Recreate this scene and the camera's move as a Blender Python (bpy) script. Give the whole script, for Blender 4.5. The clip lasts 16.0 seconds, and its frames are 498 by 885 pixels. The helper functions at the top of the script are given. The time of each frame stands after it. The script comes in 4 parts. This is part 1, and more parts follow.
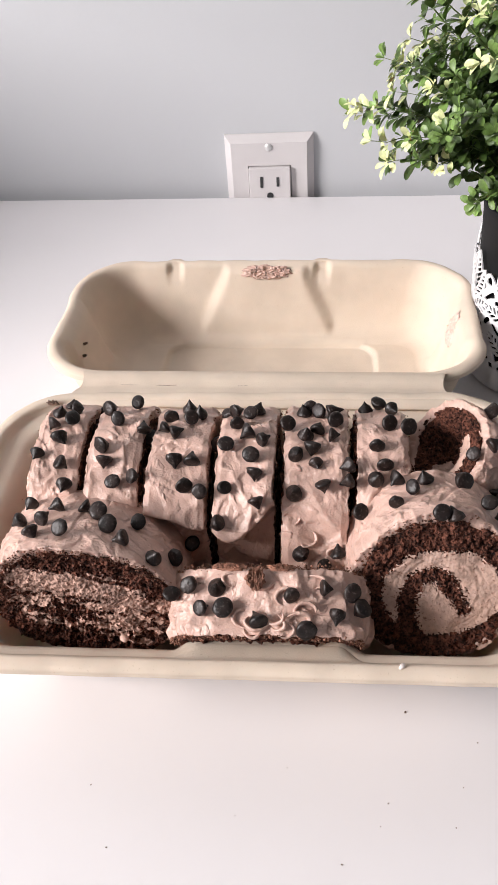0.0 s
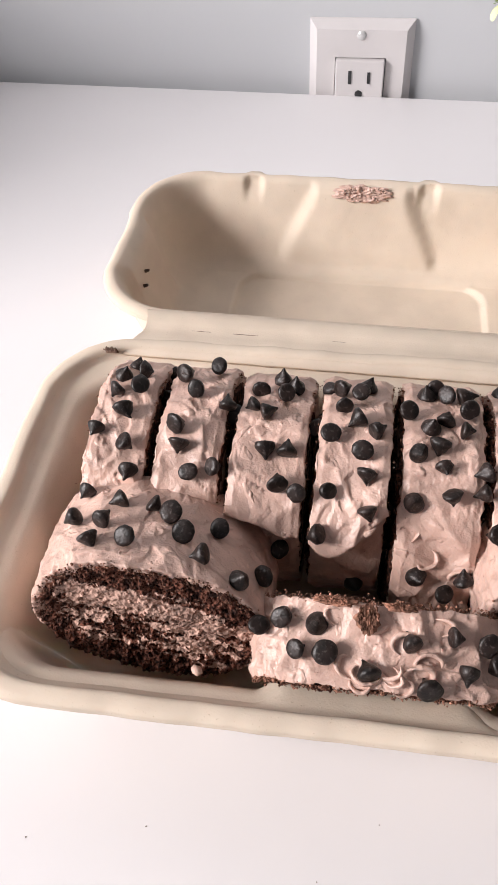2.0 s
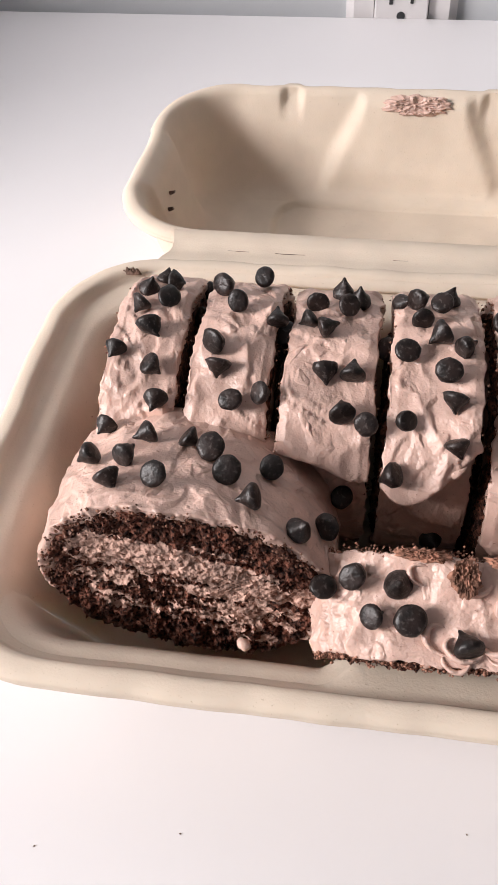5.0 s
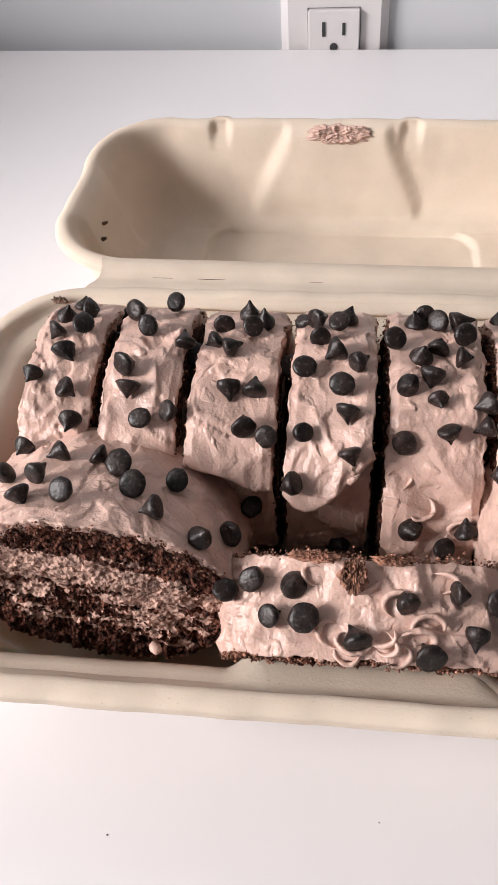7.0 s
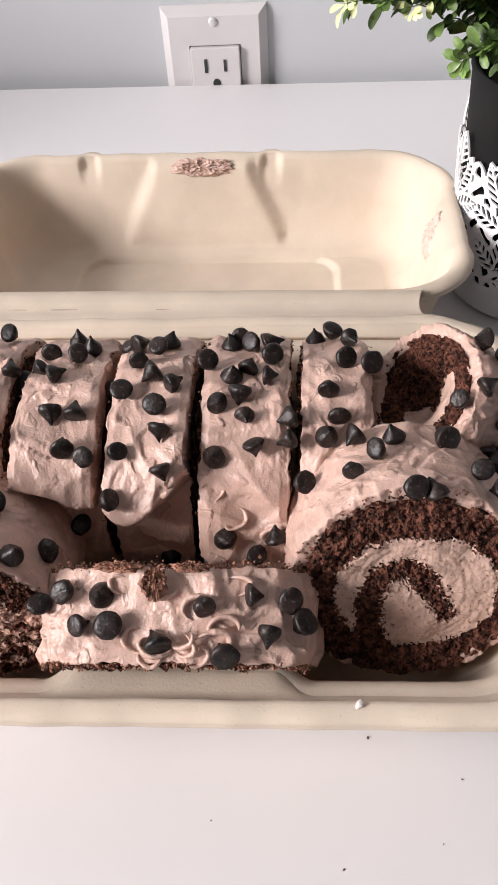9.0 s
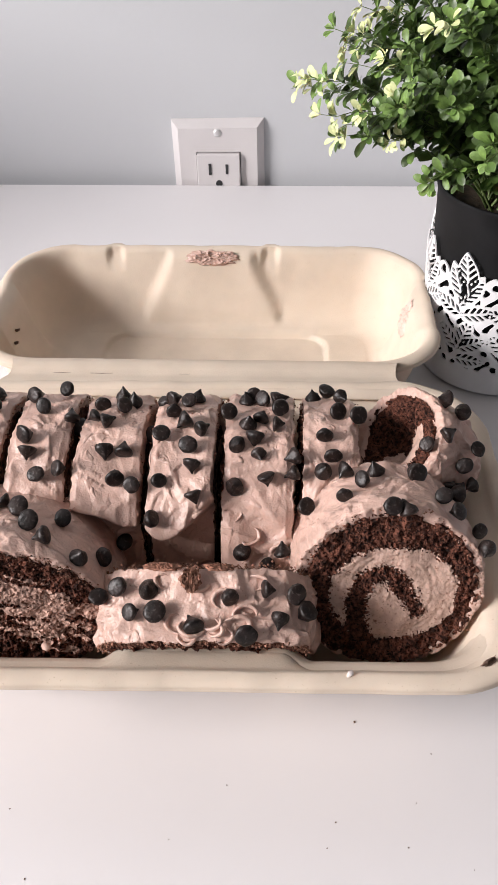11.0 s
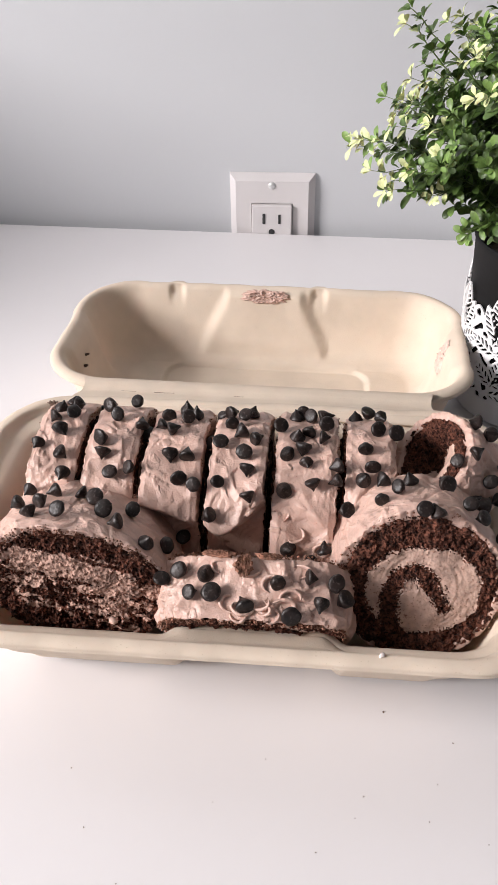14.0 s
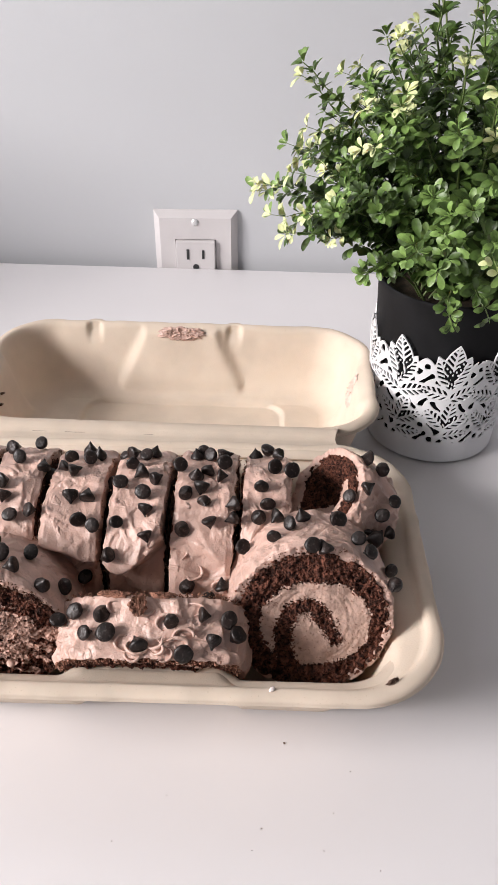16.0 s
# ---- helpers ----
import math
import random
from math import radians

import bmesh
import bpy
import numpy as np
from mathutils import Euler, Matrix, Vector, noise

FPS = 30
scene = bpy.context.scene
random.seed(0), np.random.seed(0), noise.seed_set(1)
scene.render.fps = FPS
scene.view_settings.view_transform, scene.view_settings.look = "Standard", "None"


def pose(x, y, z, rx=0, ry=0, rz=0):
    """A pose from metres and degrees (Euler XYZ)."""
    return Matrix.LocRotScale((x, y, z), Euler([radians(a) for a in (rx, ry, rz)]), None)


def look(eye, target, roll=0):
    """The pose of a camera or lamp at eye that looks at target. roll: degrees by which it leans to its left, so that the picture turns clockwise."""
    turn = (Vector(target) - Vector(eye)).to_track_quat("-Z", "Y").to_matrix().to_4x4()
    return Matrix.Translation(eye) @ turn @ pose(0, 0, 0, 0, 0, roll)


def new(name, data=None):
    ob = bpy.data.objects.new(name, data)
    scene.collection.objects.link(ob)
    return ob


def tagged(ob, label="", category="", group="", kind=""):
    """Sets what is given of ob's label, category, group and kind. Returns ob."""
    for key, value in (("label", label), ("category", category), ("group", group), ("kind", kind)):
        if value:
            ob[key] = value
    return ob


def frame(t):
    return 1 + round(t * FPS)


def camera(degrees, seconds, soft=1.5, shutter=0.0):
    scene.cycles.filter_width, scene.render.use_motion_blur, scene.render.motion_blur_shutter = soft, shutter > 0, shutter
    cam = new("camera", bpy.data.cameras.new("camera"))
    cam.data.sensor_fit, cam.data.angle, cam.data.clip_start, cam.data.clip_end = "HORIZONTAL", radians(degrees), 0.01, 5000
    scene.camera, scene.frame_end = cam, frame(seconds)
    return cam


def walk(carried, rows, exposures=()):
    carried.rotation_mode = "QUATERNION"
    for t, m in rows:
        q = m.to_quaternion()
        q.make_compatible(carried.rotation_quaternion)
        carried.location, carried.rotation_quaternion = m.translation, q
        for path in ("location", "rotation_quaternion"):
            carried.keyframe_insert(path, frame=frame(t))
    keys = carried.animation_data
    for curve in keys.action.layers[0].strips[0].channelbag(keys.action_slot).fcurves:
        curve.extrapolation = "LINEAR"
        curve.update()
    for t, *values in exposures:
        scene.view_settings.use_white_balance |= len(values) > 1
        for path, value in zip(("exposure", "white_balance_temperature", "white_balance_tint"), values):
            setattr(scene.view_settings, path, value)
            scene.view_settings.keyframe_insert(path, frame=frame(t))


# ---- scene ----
cam = camera(34.0, 16.0)
PATH = [
    (0, (0.08, -0.139, 0.276), (-0.101, 1.374, -1.019), -3.6),
    (0.5, (0.064, -0.13, 0.276), (-0.137, 1.354, -1.05), -3.5),
    (1, (0.051, -0.124, 0.276), (-0.166, 1.321, -1.089), -3.1),
    (1.5, (0.053, -0.113, 0.282), (-0.176, 1.283, -1.132), -2.6),
    (2, (0.049, -0.078, 0.257), (-0.188, 1.254, -1.216), -2.2),
    (2.5, (0.038, -0.065, 0.224), (-0.203, 1.233, -1.279), -1.9),
    (3, (0.03, -0.057, 0.211), (-0.22, 1.223, -1.306), -2.3),
    (3.5, (0.033, -0.049, 0.206), (-0.223, 1.221, -1.318), -2.6),
    (6, (0.038, -0.067, 0.219), (-0.235, 1.253, -1.259), -4.6),
    (6.5, (0.047, -0.068, 0.22), (-0.213, 1.262, -1.251), -4.7),
    (7, (0.055, -0.066, 0.22), (-0.176, 1.274, -1.247), -4.2),
    (7.5, (0.065, -0.063, 0.22), (-0.158, 1.285, -1.24), -4.9),
    (8, (0.073, -0.063, 0.221), (-0.116, 1.296, -1.234), -4.4),
    (8.5, (0.085, -0.066, 0.223), (-0.07, 1.307, -1.222), -3.9),
    (9, (0.092, -0.073, 0.226), (-0.031, 1.321, -1.204), -3.3),
    (11.5, (0.082, -0.137, 0.264), (0.01, 1.413, -0.998), -0.7),
    (12, (0.081, -0.148, 0.267), (-0.015, 1.42, -0.971), -0.8),
    (12.5, (0.081, -0.155, 0.267), (-0.035, 1.428, -0.951), -0.5),
    (13, (0.083, -0.156, 0.267), (-0.053, 1.433, -0.939), -0.5),
    (13.5, (0.081, -0.159, 0.268), (-0.071, 1.433, -0.933), -0.3),
    (14, (0.08, -0.161, 0.268), (-0.079, 1.433, -0.929), -0.2),
    (14.5, (0.08, -0.162, 0.266), (-0.074, 1.435, -0.929), 0.1),
    (15, (0.089, -0.161, 0.265), (-0.043, 1.442, -0.924), 0.3),
    (15.5, (0.098, -0.162, 0.267), (0.008, 1.455, -0.906), 0.7),
    (16, (0.102, -0.163, 0.278), (0.053, 1.474, -0.871), 1.0),
]
walk(cam, [(t, look(eye, target, roll)) for t, eye, target, roll in PATH], exposures=[(0, 0.04), (1.5, 0.02), (3.0, 0.12), (4.0, 0.08), (6.0, -0.02), (9.0, 0.0), (13.0, -0.07), (16.0, -0.02)])


# ---- world, light ----
world = bpy.data.worlds.new("world")
scene.world = world
world.use_nodes = True
wn = world.node_tree
sky = wn.nodes.new("ShaderNodeTexSky")
sky.sky_type, sky.sun_disc = "NISHITA", False
sky.sun_elevation, sky.sun_rotation = radians(38), radians(270)
wn.links.new(sky.outputs[0], wn.nodes["Background"].inputs[0])
wn.nodes["Background"].inputs[1].default_value = 0.06


def area(name, m, sx, sy, watts, colour):
    lamp = bpy.data.lights.new(name, "AREA")
    lamp.shape, lamp.size, lamp.size_y, lamp.energy, lamp.color = "RECTANGLE", sx, sy, watts, colour
    ob = new(name, lamp)
    ob.matrix_world = m
    return ob


# daylight in the west wall's window opening; weak unseen fill added behind the camera
area("window_daylight", look((-2.14, -0.84, 1.14), (0.05, 0.02, 0.0)), 0.84, 0.94, 120.0, (1.0, 0.945, 0.945))
area("south_daylight", look((0.6, -2.25, 0.95), (0.1, 0.2, 0.2)), 1.6, 1.1, 0.5, (1.0, 0.93, 0.94))


# ---- materials ----
def material(name, colour, rough=0.6, metal=0.0, scale=40.0, vary=0.12, fine=600.0, bump=0.1, depth=0.0006, sss=0.0, dark=None, amount=0.0, random_tone=0.0, spec=0.5):
    """A principled surface with two scales of tone, a fine relief, and patches of a second colour."""
    m = bpy.data.materials.new(name)
    m.use_nodes = True
    t = m.node_tree
    N, L = t.nodes, t.links
    p = N["Principled BSDF"]
    p.inputs["Roughness"].default_value = rough
    p.inputs["Metallic"].default_value = metal
    p.inputs["Specular IOR Level"].default_value = spec
    if sss:
        p.inputs["Subsurface Weight"].default_value = sss
        p.inputs["Subsurface Radius"].default_value = (0.006, 0.003, 0.002)
        p.inputs["Subsurface Scale"].default_value = 1.0
    co = N.new("ShaderNodeTexCoord")
    big = N.new("ShaderNodeTexNoise")
    big.inputs["Scale"].default_value, big.inputs["Detail"].default_value = scale, 5
    small = N.new("ShaderNodeTexNoise")
    small.inputs["Scale"].default_value, small.inputs["Detail"].default_value = fine, 4
    for n in (big, small):
        L.new(co.outputs["Object"], n.inputs["Vector"])
    mix = N.new("ShaderNodeMix")
    mix.data_type = "RGBA"
    mix.inputs[6].default_value = (*[c * (1 - vary) for c in colour], 1)
    mix.inputs[7].default_value = (*[min(1, c * (1 + vary)) for c in colour], 1)
    ramp = N.new("ShaderNodeMapRange")
    ramp.inputs[1].default_value, ramp.inputs[2].default_value = 0.36, 0.64
    L.new(big.outputs["Fac"], ramp.inputs[0])
    L.new(ramp.outputs[0], mix.inputs[0])
    last = mix.outputs[2]
    if dark:
        spot = N.new("ShaderNodeMapRange")
        spot.inputs[1].default_value, spot.inputs[2].default_value = 0.60 - amount, 0.70 - amount
        L.new(small.outputs["Fac"], spot.inputs[0])
        second = N.new("ShaderNodeMix")
        second.data_type = "RGBA"
        second.inputs[7].default_value = (*dark, 1)
        L.new(spot.outputs[0], second.inputs[0])
        L.new(last, second.inputs[6])
        last = second.outputs[2]
    if random_tone:
        info = N.new("ShaderNodeObjectInfo")
        geo = N.new("ShaderNodeNewGeometry")
        add = N.new("ShaderNodeMath")
        add.operation = "ADD"
        L.new(info.outputs["Random"], add.inputs[0])
        L.new(geo.outputs["Random Per Island"], add.inputs[1])
        hsv = N.new("ShaderNodeHueSaturation")
        tone = N.new("ShaderNodeMapRange")
        tone.inputs[1].default_value, tone.inputs[2].default_value = 0.0, 2.0
        tone.inputs[3].default_value, tone.inputs[4].default_value = 1 - random_tone, 1 + random_tone
        L.new(add.outputs[0], tone.inputs[0])
        L.new(tone.outputs[0], hsv.inputs["Value"])
        L.new(last, hsv.inputs["Color"])
        last = hsv.outputs[0]
    L.new(last, p.inputs["Base Color"])
    rr = N.new("ShaderNodeMapRange")
    rr.inputs[3].default_value, rr.inputs[4].default_value = max(0.03, rough - 0.08), min(1, rough + 0.08)
    L.new(big.outputs["Fac"], rr.inputs[0])
    L.new(rr.outputs[0], p.inputs["Roughness"])
    if bump:
        b = N.new("ShaderNodeBump")
        b.inputs["Strength"].default_value, b.inputs["Distance"].default_value = bump, depth
        L.new(small.outputs["Fac"], b.inputs["Height"])
        L.new(b.outputs[0], p.inputs["Normal"])
    return m


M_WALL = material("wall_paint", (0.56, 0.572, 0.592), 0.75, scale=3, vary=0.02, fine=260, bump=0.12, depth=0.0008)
# unseen walls and ceiling: grey set dark to cut bounced fill light
M_BOUNCE_CUT = material("bounce_cut_grey", (0.24, 0.24, 0.245), 0.8, scale=3, vary=0.03, fine=200, bump=0.1)
M_TABLE = material("white_laminate", (0.793, 0.773, 0.782), 0.38, scale=5, vary=0.015, fine=900, bump=0.03, depth=0.0002)
M_FLOOR = material("floor_boards", (0.32, 0.25, 0.19), 0.5, scale=4, vary=0.2, fine=80, bump=0.1)
M_TRIM = material("white_trim", (0.8, 0.8, 0.8), 0.45, scale=8, vary=0.02, fine=300, bump=0.05)
M_PULP = material("moulded_pulp", (0.665, 0.560, 0.455), 0.82, scale=55, vary=0.05, fine=1500, bump=0.2, depth=0.0004, sss=0.04, dark=(0.50, 0.40, 0.29), amount=-0.06, spec=0.25)
M_CREAM = material("chocolate_cream", (0.575, 0.385, 0.318), 0.40, scale=130, vary=0.12, fine=1100, bump=0.4, depth=0.0007, sss=0.06, dark=(0.24, 0.125, 0.09), amount=-0.07, spec=0.5)


def add_creases(m):
    """Knife marks in the cream: low ledges and thin torn creases over the fine relief."""
    t = m.node_tree
    N, L = t.nodes, t.links
    co = [n for n in N if n.type == "TEX_COORD"][0]
    under = [n for n in N if n.type == "BUMP"][0]
    last = under
    for scale, warp, lo, hi, strength, depth in ((42, 0.6, 0.50, 0.535, 0.32, 0.0014), (75, 1.2, 0.58, 0.64, 0.35, 0.0012), (190, 0.5, 0.62, 0.70, 0.5, 0.0008)):
        n = N.new("ShaderNodeTexNoise")
        n.inputs["Scale"].default_value, n.inputs["Detail"].default_value, n.inputs["Distortion"].default_value = scale, 2.5, warp
        L.new(co.outputs["Object"], n.inputs["Vector"])
        n.inputs["Roughness"].default_value = 0.35
        r = N.new("ShaderNodeMapRange")
        r.inputs[1].default_value, r.inputs[2].default_value = lo, hi
        L.new(n.outputs["Fac"], r.inputs[0])
        b = N.new("ShaderNodeBump")
        b.inputs["Strength"].default_value, b.inputs["Distance"].default_value = strength, depth
        L.new(r.outputs[0], b.inputs["Height"])
        L.new(last.outputs[0], b.inputs["Normal"])
        last = b
    L.new(last.outputs[0], N["Principled BSDF"].inputs["Normal"])


add_creases(M_CREAM)
M_FILL = material("cream_filling", (0.53, 0.36, 0.292), 0.55, scale=260, vary=0.16, fine=900, bump=0.35, depth=0.0008, sss=0.05, dark=(0.21, 0.105, 0.075), amount=-0.005, spec=0.35)
M_SMEARED = material("crumb_smeared_cream", (0.47, 0.30, 0.24), 0.75, scale=260, vary=0.45, fine=600, bump=0.9, depth=0.0018, dark=(0.13, 0.058, 0.038), amount=0.07, spec=0.3)
M_SPONGE = material("chocolate_sponge", (0.135, 0.052, 0.034), 0.88, scale=500, vary=0.75, fine=1300, bump=1.0, depth=0.0020, dark=(0.012, 0.006, 0.005), amount=0.07, spec=0.2)
M_CHIP = material("dark_chocolate", (0.0115, 0.0066, 0.0054), 0.42, scale=300, vary=0.6, fine=1000, bump=0.3, depth=0.0005, dark=(0.050, 0.039, 0.036), amount=0.05, random_tone=0.85, spec=0.36)
M_PLATE = material("outlet_plastic", (0.66, 0.63, 0.63), 0.35, scale=30, vary=0.02, fine=700, bump=0.04)
M_SLOT = material("slot_dark", (0.03, 0.03, 0.032), 0.6, scale=90, vary=0.2)
M_STEEL = material("screw_paint", (0.7, 0.7, 0.7), 0.3, metal=0.3, scale=200, vary=0.1)
M_POT = material("black_plastic", (0.013, 0.013, 0.014), 0.75, scale=60, vary=0.2, fine=700, bump=0.1, spec=0.15)
M_LACE = material("white_enamel", (0.82, 0.82, 0.83), 0.4, scale=60, vary=0.03, fine=500, bump=0.05)
M_SOIL = material("brown_foam", (0.06, 0.04, 0.025), 0.95, scale=200, vary=0.4, fine=700, bump=0.8)
M_LEAF = material("green_leaf", (0.086, 0.152, 0.034), 0.40, scale=300, vary=0.25, fine=900, bump=0.25, random_tone=0.5, sss=0.05)
M_YOUNG = material("young_leaf", (0.16, 0.26, 0.065), 0.42, scale=300, vary=0.25, fine=900, bump=0.25, random_tone=0.4, sss=0.05)
M_TIP = material("pale_tip_leaf", (0.66, 0.70, 0.36), 0.45, scale=300, vary=0.15, fine=900, bump=0.2, random_tone=0.25, sss=0.1)
M_STEM = material("green_stem", (0.16, 0.22, 0.07), 0.5, scale=200, vary=0.2)
M_TIP_CREAM = material("pale_cream", (0.78, 0.70, 0.66), 0.6, scale=200, vary=0.08)
M_CRUMBLE = material("sponge_crumb", (0.21, 0.105, 0.072), 0.9, scale=500, vary=0.6, fine=900, bump=0.6, random_tone=0.6, spec=0.2)
M_PINK = material("pink_cream", (0.70, 0.50, 0.43), 0.6, scale=300, vary=0.15, fine=900, bump=0.4)
M_CRUMB = material("crumb", (0.15, 0.09, 0.065), 0.85, scale=400, vary=0.4, fine=1500, bump=0.6)


# ---- mesh helpers ----
def mesh_of(name, verts, faces, mat, smooth=True):
    me = bpy.data.meshes.new(name)
    me.from_pydata([tuple(v) for v in verts], [], faces)
    me.materials.append(mat)
    if smooth:
        me.polygons.foreach_set("use_smooth", [True] * len(me.polygons))
    me.update()
    return me


def piece(name, me, parent=None, label=""):
    ob = new(name, me)
    if parent:
        ob.parent = parent
    if label:
        tagged(ob, label)
    return ob


def part(name, bm, mat, parent=None, label="", smooth=False):
    me = bpy.data.meshes.new(name)
    bm.normal_update()
    bm.to_mesh(me)
    bm.free()
    me.materials.append(mat)
    if smooth:
        me.polygons.foreach_set("use_smooth", [True] * len(me.polygons))
    return piece(name, me, parent, label)


def thing(name, m, label, category, group="", kind=""):
    ob = new(name)
    ob.empty_display_size = 0.01
    ob.matrix_world = m
    return tagged(ob, label, category, group, kind)


def box(x0, x1, y0, y1, z0, z1, bevel=0.0, segments=2):
    bm = bmesh.new()
    bmesh.ops.create_cube(bm, size=1)
    for v in bm.verts:
        v.co = Vector(((x0 + x1) / 2 + v.co.x * (x1 - x0), (y0 + y1) / 2 + v.co.y * (y1 - y0), (z0 + z1) / 2 + v.co.z * (z1 - z0)))
    if bevel:
        bmesh.ops.bevel(bm, geom=bm.edges[:], offset=bevel, segments=segments, affect="EDGES", profile=0.5)
    return bm


def revolve(profile, n=32):
    """Rings of radius and height, closed at both ends."""
    verts, faces = [], []
    for r, z in profile:
        verts += [(r * math.cos(2 * math.pi * i / n), r * math.sin(2 * math.pi * i / n), z) for i in range(n)]
    for k in range(len(profile) - 1):
        faces += [(k * n + i, k * n + (i + 1) % n, (k + 1) * n + (i + 1) % n, (k + 1) * n + i) for i in range(n)]
    return verts, faces


def grid_faces(nu, nv, loop=False):
    """Quads of a grid of nv rows with nu points each."""
    w = nu if loop else nu - 1
    return [(j * nu + i, j * nu + (i + 1) % nu, (j + 1) * nu + (i + 1) % nu, (j + 1) * nu + i) for j in range(nv - 1) for i in range(w)]


def step(a, b, x):
    t = min(1.0, max(0.0, (x - a) / (b - a)))
    return t * t * (3 - 2 * t)


def band(a, b, soft, x):
    return step(a - soft, a + soft, x) * (1 - step(b - soft, b + soft, x))


def fbm(x, y, z, octaves=3):
    total, gain = 0.0, 1.0
    for k in range(octaves):
        total += gain * noise.noise((x, y, z))
        x, y, z, gain = x * 2.1, y * 2.1, z * 2.1, gain * 0.5
    return total


# ---- the room ----
WX0, WX1, WY0, WY1, WZ0, WZ1 = -2.2, 2.0, -2.3, 0.5, -0.74, 1.9
tagged(part("floor", box(WX0, WX1, WY0, WY1, WZ0 - 0.1, WZ0), M_FLOOR), "brown wooden floor under the table", "floor", kind="structure")
tagged(part("ceiling", box(WX0, WX1, WY0, WY1, WZ1, WZ1 + 0.1), M_BOUNCE_CUT), "unseen ceiling, its grey darkened to cut bounced light", "ceiling", kind="structure")
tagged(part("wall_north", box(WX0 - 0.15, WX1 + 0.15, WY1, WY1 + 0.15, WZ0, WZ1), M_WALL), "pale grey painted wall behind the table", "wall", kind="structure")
tagged(part("wall_east", box(WX1, WX1 + 0.15, WY0, WY1, WZ0, WZ1), M_BOUNCE_CUT), "unseen side wall, its grey darkened to cut bounced light", "wall", kind="structure")


def wall_with_opening(name, along, a0, a1, o0, o1, z0, z1, at, thick):
    """A wall along one axis with a window opening through it."""
    bm = bmesh.new()
    for p0, p1, q0, q1 in ((a0, o0, WZ0, WZ1), (o1, a1, WZ0, WZ1), (o0, o1, WZ0, z0), (o0, o1, z1, WZ1)):
        b = box(at, at + thick, p0, p1, q0, q1) if along == "y" else box(p0, p1, at, at + thick, q0, q1)
        me = bpy.data.meshes.new("tmp")
        b.to_mesh(me)
        b.free()
        bm.from_mesh(me)
        bpy.data.meshes.remove(me)
    return tagged(part(name, bm, M_BOUNCE_CUT), "unseen wall with a window opening, its grey darkened to cut bounce", "wall", kind="structure")


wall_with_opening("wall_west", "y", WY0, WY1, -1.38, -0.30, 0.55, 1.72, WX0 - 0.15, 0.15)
# the south opening is assumed, made to go with the added fill lamp
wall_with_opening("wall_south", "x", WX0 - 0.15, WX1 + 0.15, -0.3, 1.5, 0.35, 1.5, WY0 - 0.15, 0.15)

# unseen low block, added to cast soft shade on the north wall's lower left
tagged(part("wall_return", box(-0.64, -0.50, 0.10, WY1, WZ0, 0.23), M_WALL), "unseen low block added to shade the wall behind the table", "wall", kind="structure")

# table: a white slab with an eased edge on four legs
table = thing("table", pose(0, 0, 0), "white laminate table with crumbs scattered on its top", "table")
part("tabletop", box(-0.30, 1.05, -0.62, 0.49, -0.032, 0.0, 0.003, 3), M_TABLE, table)
for lx in (-0.24, 0.98):
    for ly in (-0.55, 0.42):
        part("leg", box(lx - 0.03, lx + 0.03, ly - 0.03, ly + 0.03, WZ0, -0.033, 0.004), M_TRIM, table)


# ---- wall outlet ----
def wall_outlet():
    """Cover plate with a bevelled edge and a rectangular duplex receptacle, on the wall."""
    ob = thing("wall_outlet", pose(0.035, 0.5, -0.0095, 0, -0.8, 0), "white plastic electrical outlet with cover plate on grey wall", "outlet")
    w, h, d, e = 0.035, 0.057, 0.0075, 0.0052
    bm = bmesh.new()
    back = [bm.verts.new((x, 0, z)) for x, z in ((-w, -h), (w, -h), (w, h), (-w, h))]
    mid = [bm.verts.new((x, -0.0015, z)) for x, z in ((-w, -h), (w, -h), (w, h), (-w, h))]
    front = [bm.verts.new((x, -d, z)) for x, z in ((-w + e, -h + e), (w - e, -h + e), (w - e, h - e), (-w + e, h - e))]
    a, b = 0.0172, 0.0338
    hole = [bm.verts.new((x, -d, z)) for x, z in ((-a, -b), (a, -b), (a, b), (-a, b))]
    deep = [bm.verts.new((x, -0.002, z)) for x, z in ((-a, -b), (a, -b), (a, b), (-a, b))]
    for lo, hi in ((back, mid), (mid, front), (front, hole), (hole, deep)):
        for i in range(4):
            bm.faces.new((lo[i], lo[(i + 1) % 4], hi[(i + 1) % 4], hi[i]))
    part("cover_plate", bm, M_PLATE, ob)
    face = part("receptacle", box(-0.0166, 0.0166, -0.0112, -0.001, -0.0332, 0.0332, 0.0009), M_PLATE, ob)
    for s in (1, -1):
        z = 0.0175 * s
        part("slot", box(-0.0076, -0.0054, -0.0117, -0.0105, z + 0.0, z + 0.0088), M_SLOT, face)
        part("slot", box(0.0054, 0.0074, -0.0117, -0.0105, z + 0.0006, z + 0.0082), M_SLOT, face)
        v, f = revolve([(0.0, -0.0005), (0.0026, -0.0005), (0.0026, 0.0005), (0.0, 0.0005)], 16)
        g = piece("ground_hole", mesh_of("ground_hole", v, f, M_SLOT, False), face)
        g.matrix_basis = pose(0, -0.0112, z - 0.0068, 90, 0, 0)
        v, f = revolve([(0.0, 0.0016), (0.0016, 0.0014), (0.0028, 0.0007), (0.0031, 0.0), (0.0031, -0.001), (0, -0.001)], 20)
        sc = piece("screw", mesh_of("screw", v, f, M_STEEL), ob, "small painted screw")
        sc.matrix_basis = pose(0, -d, 0.0484 * s, 90, 0, 0)


wall_outlet()


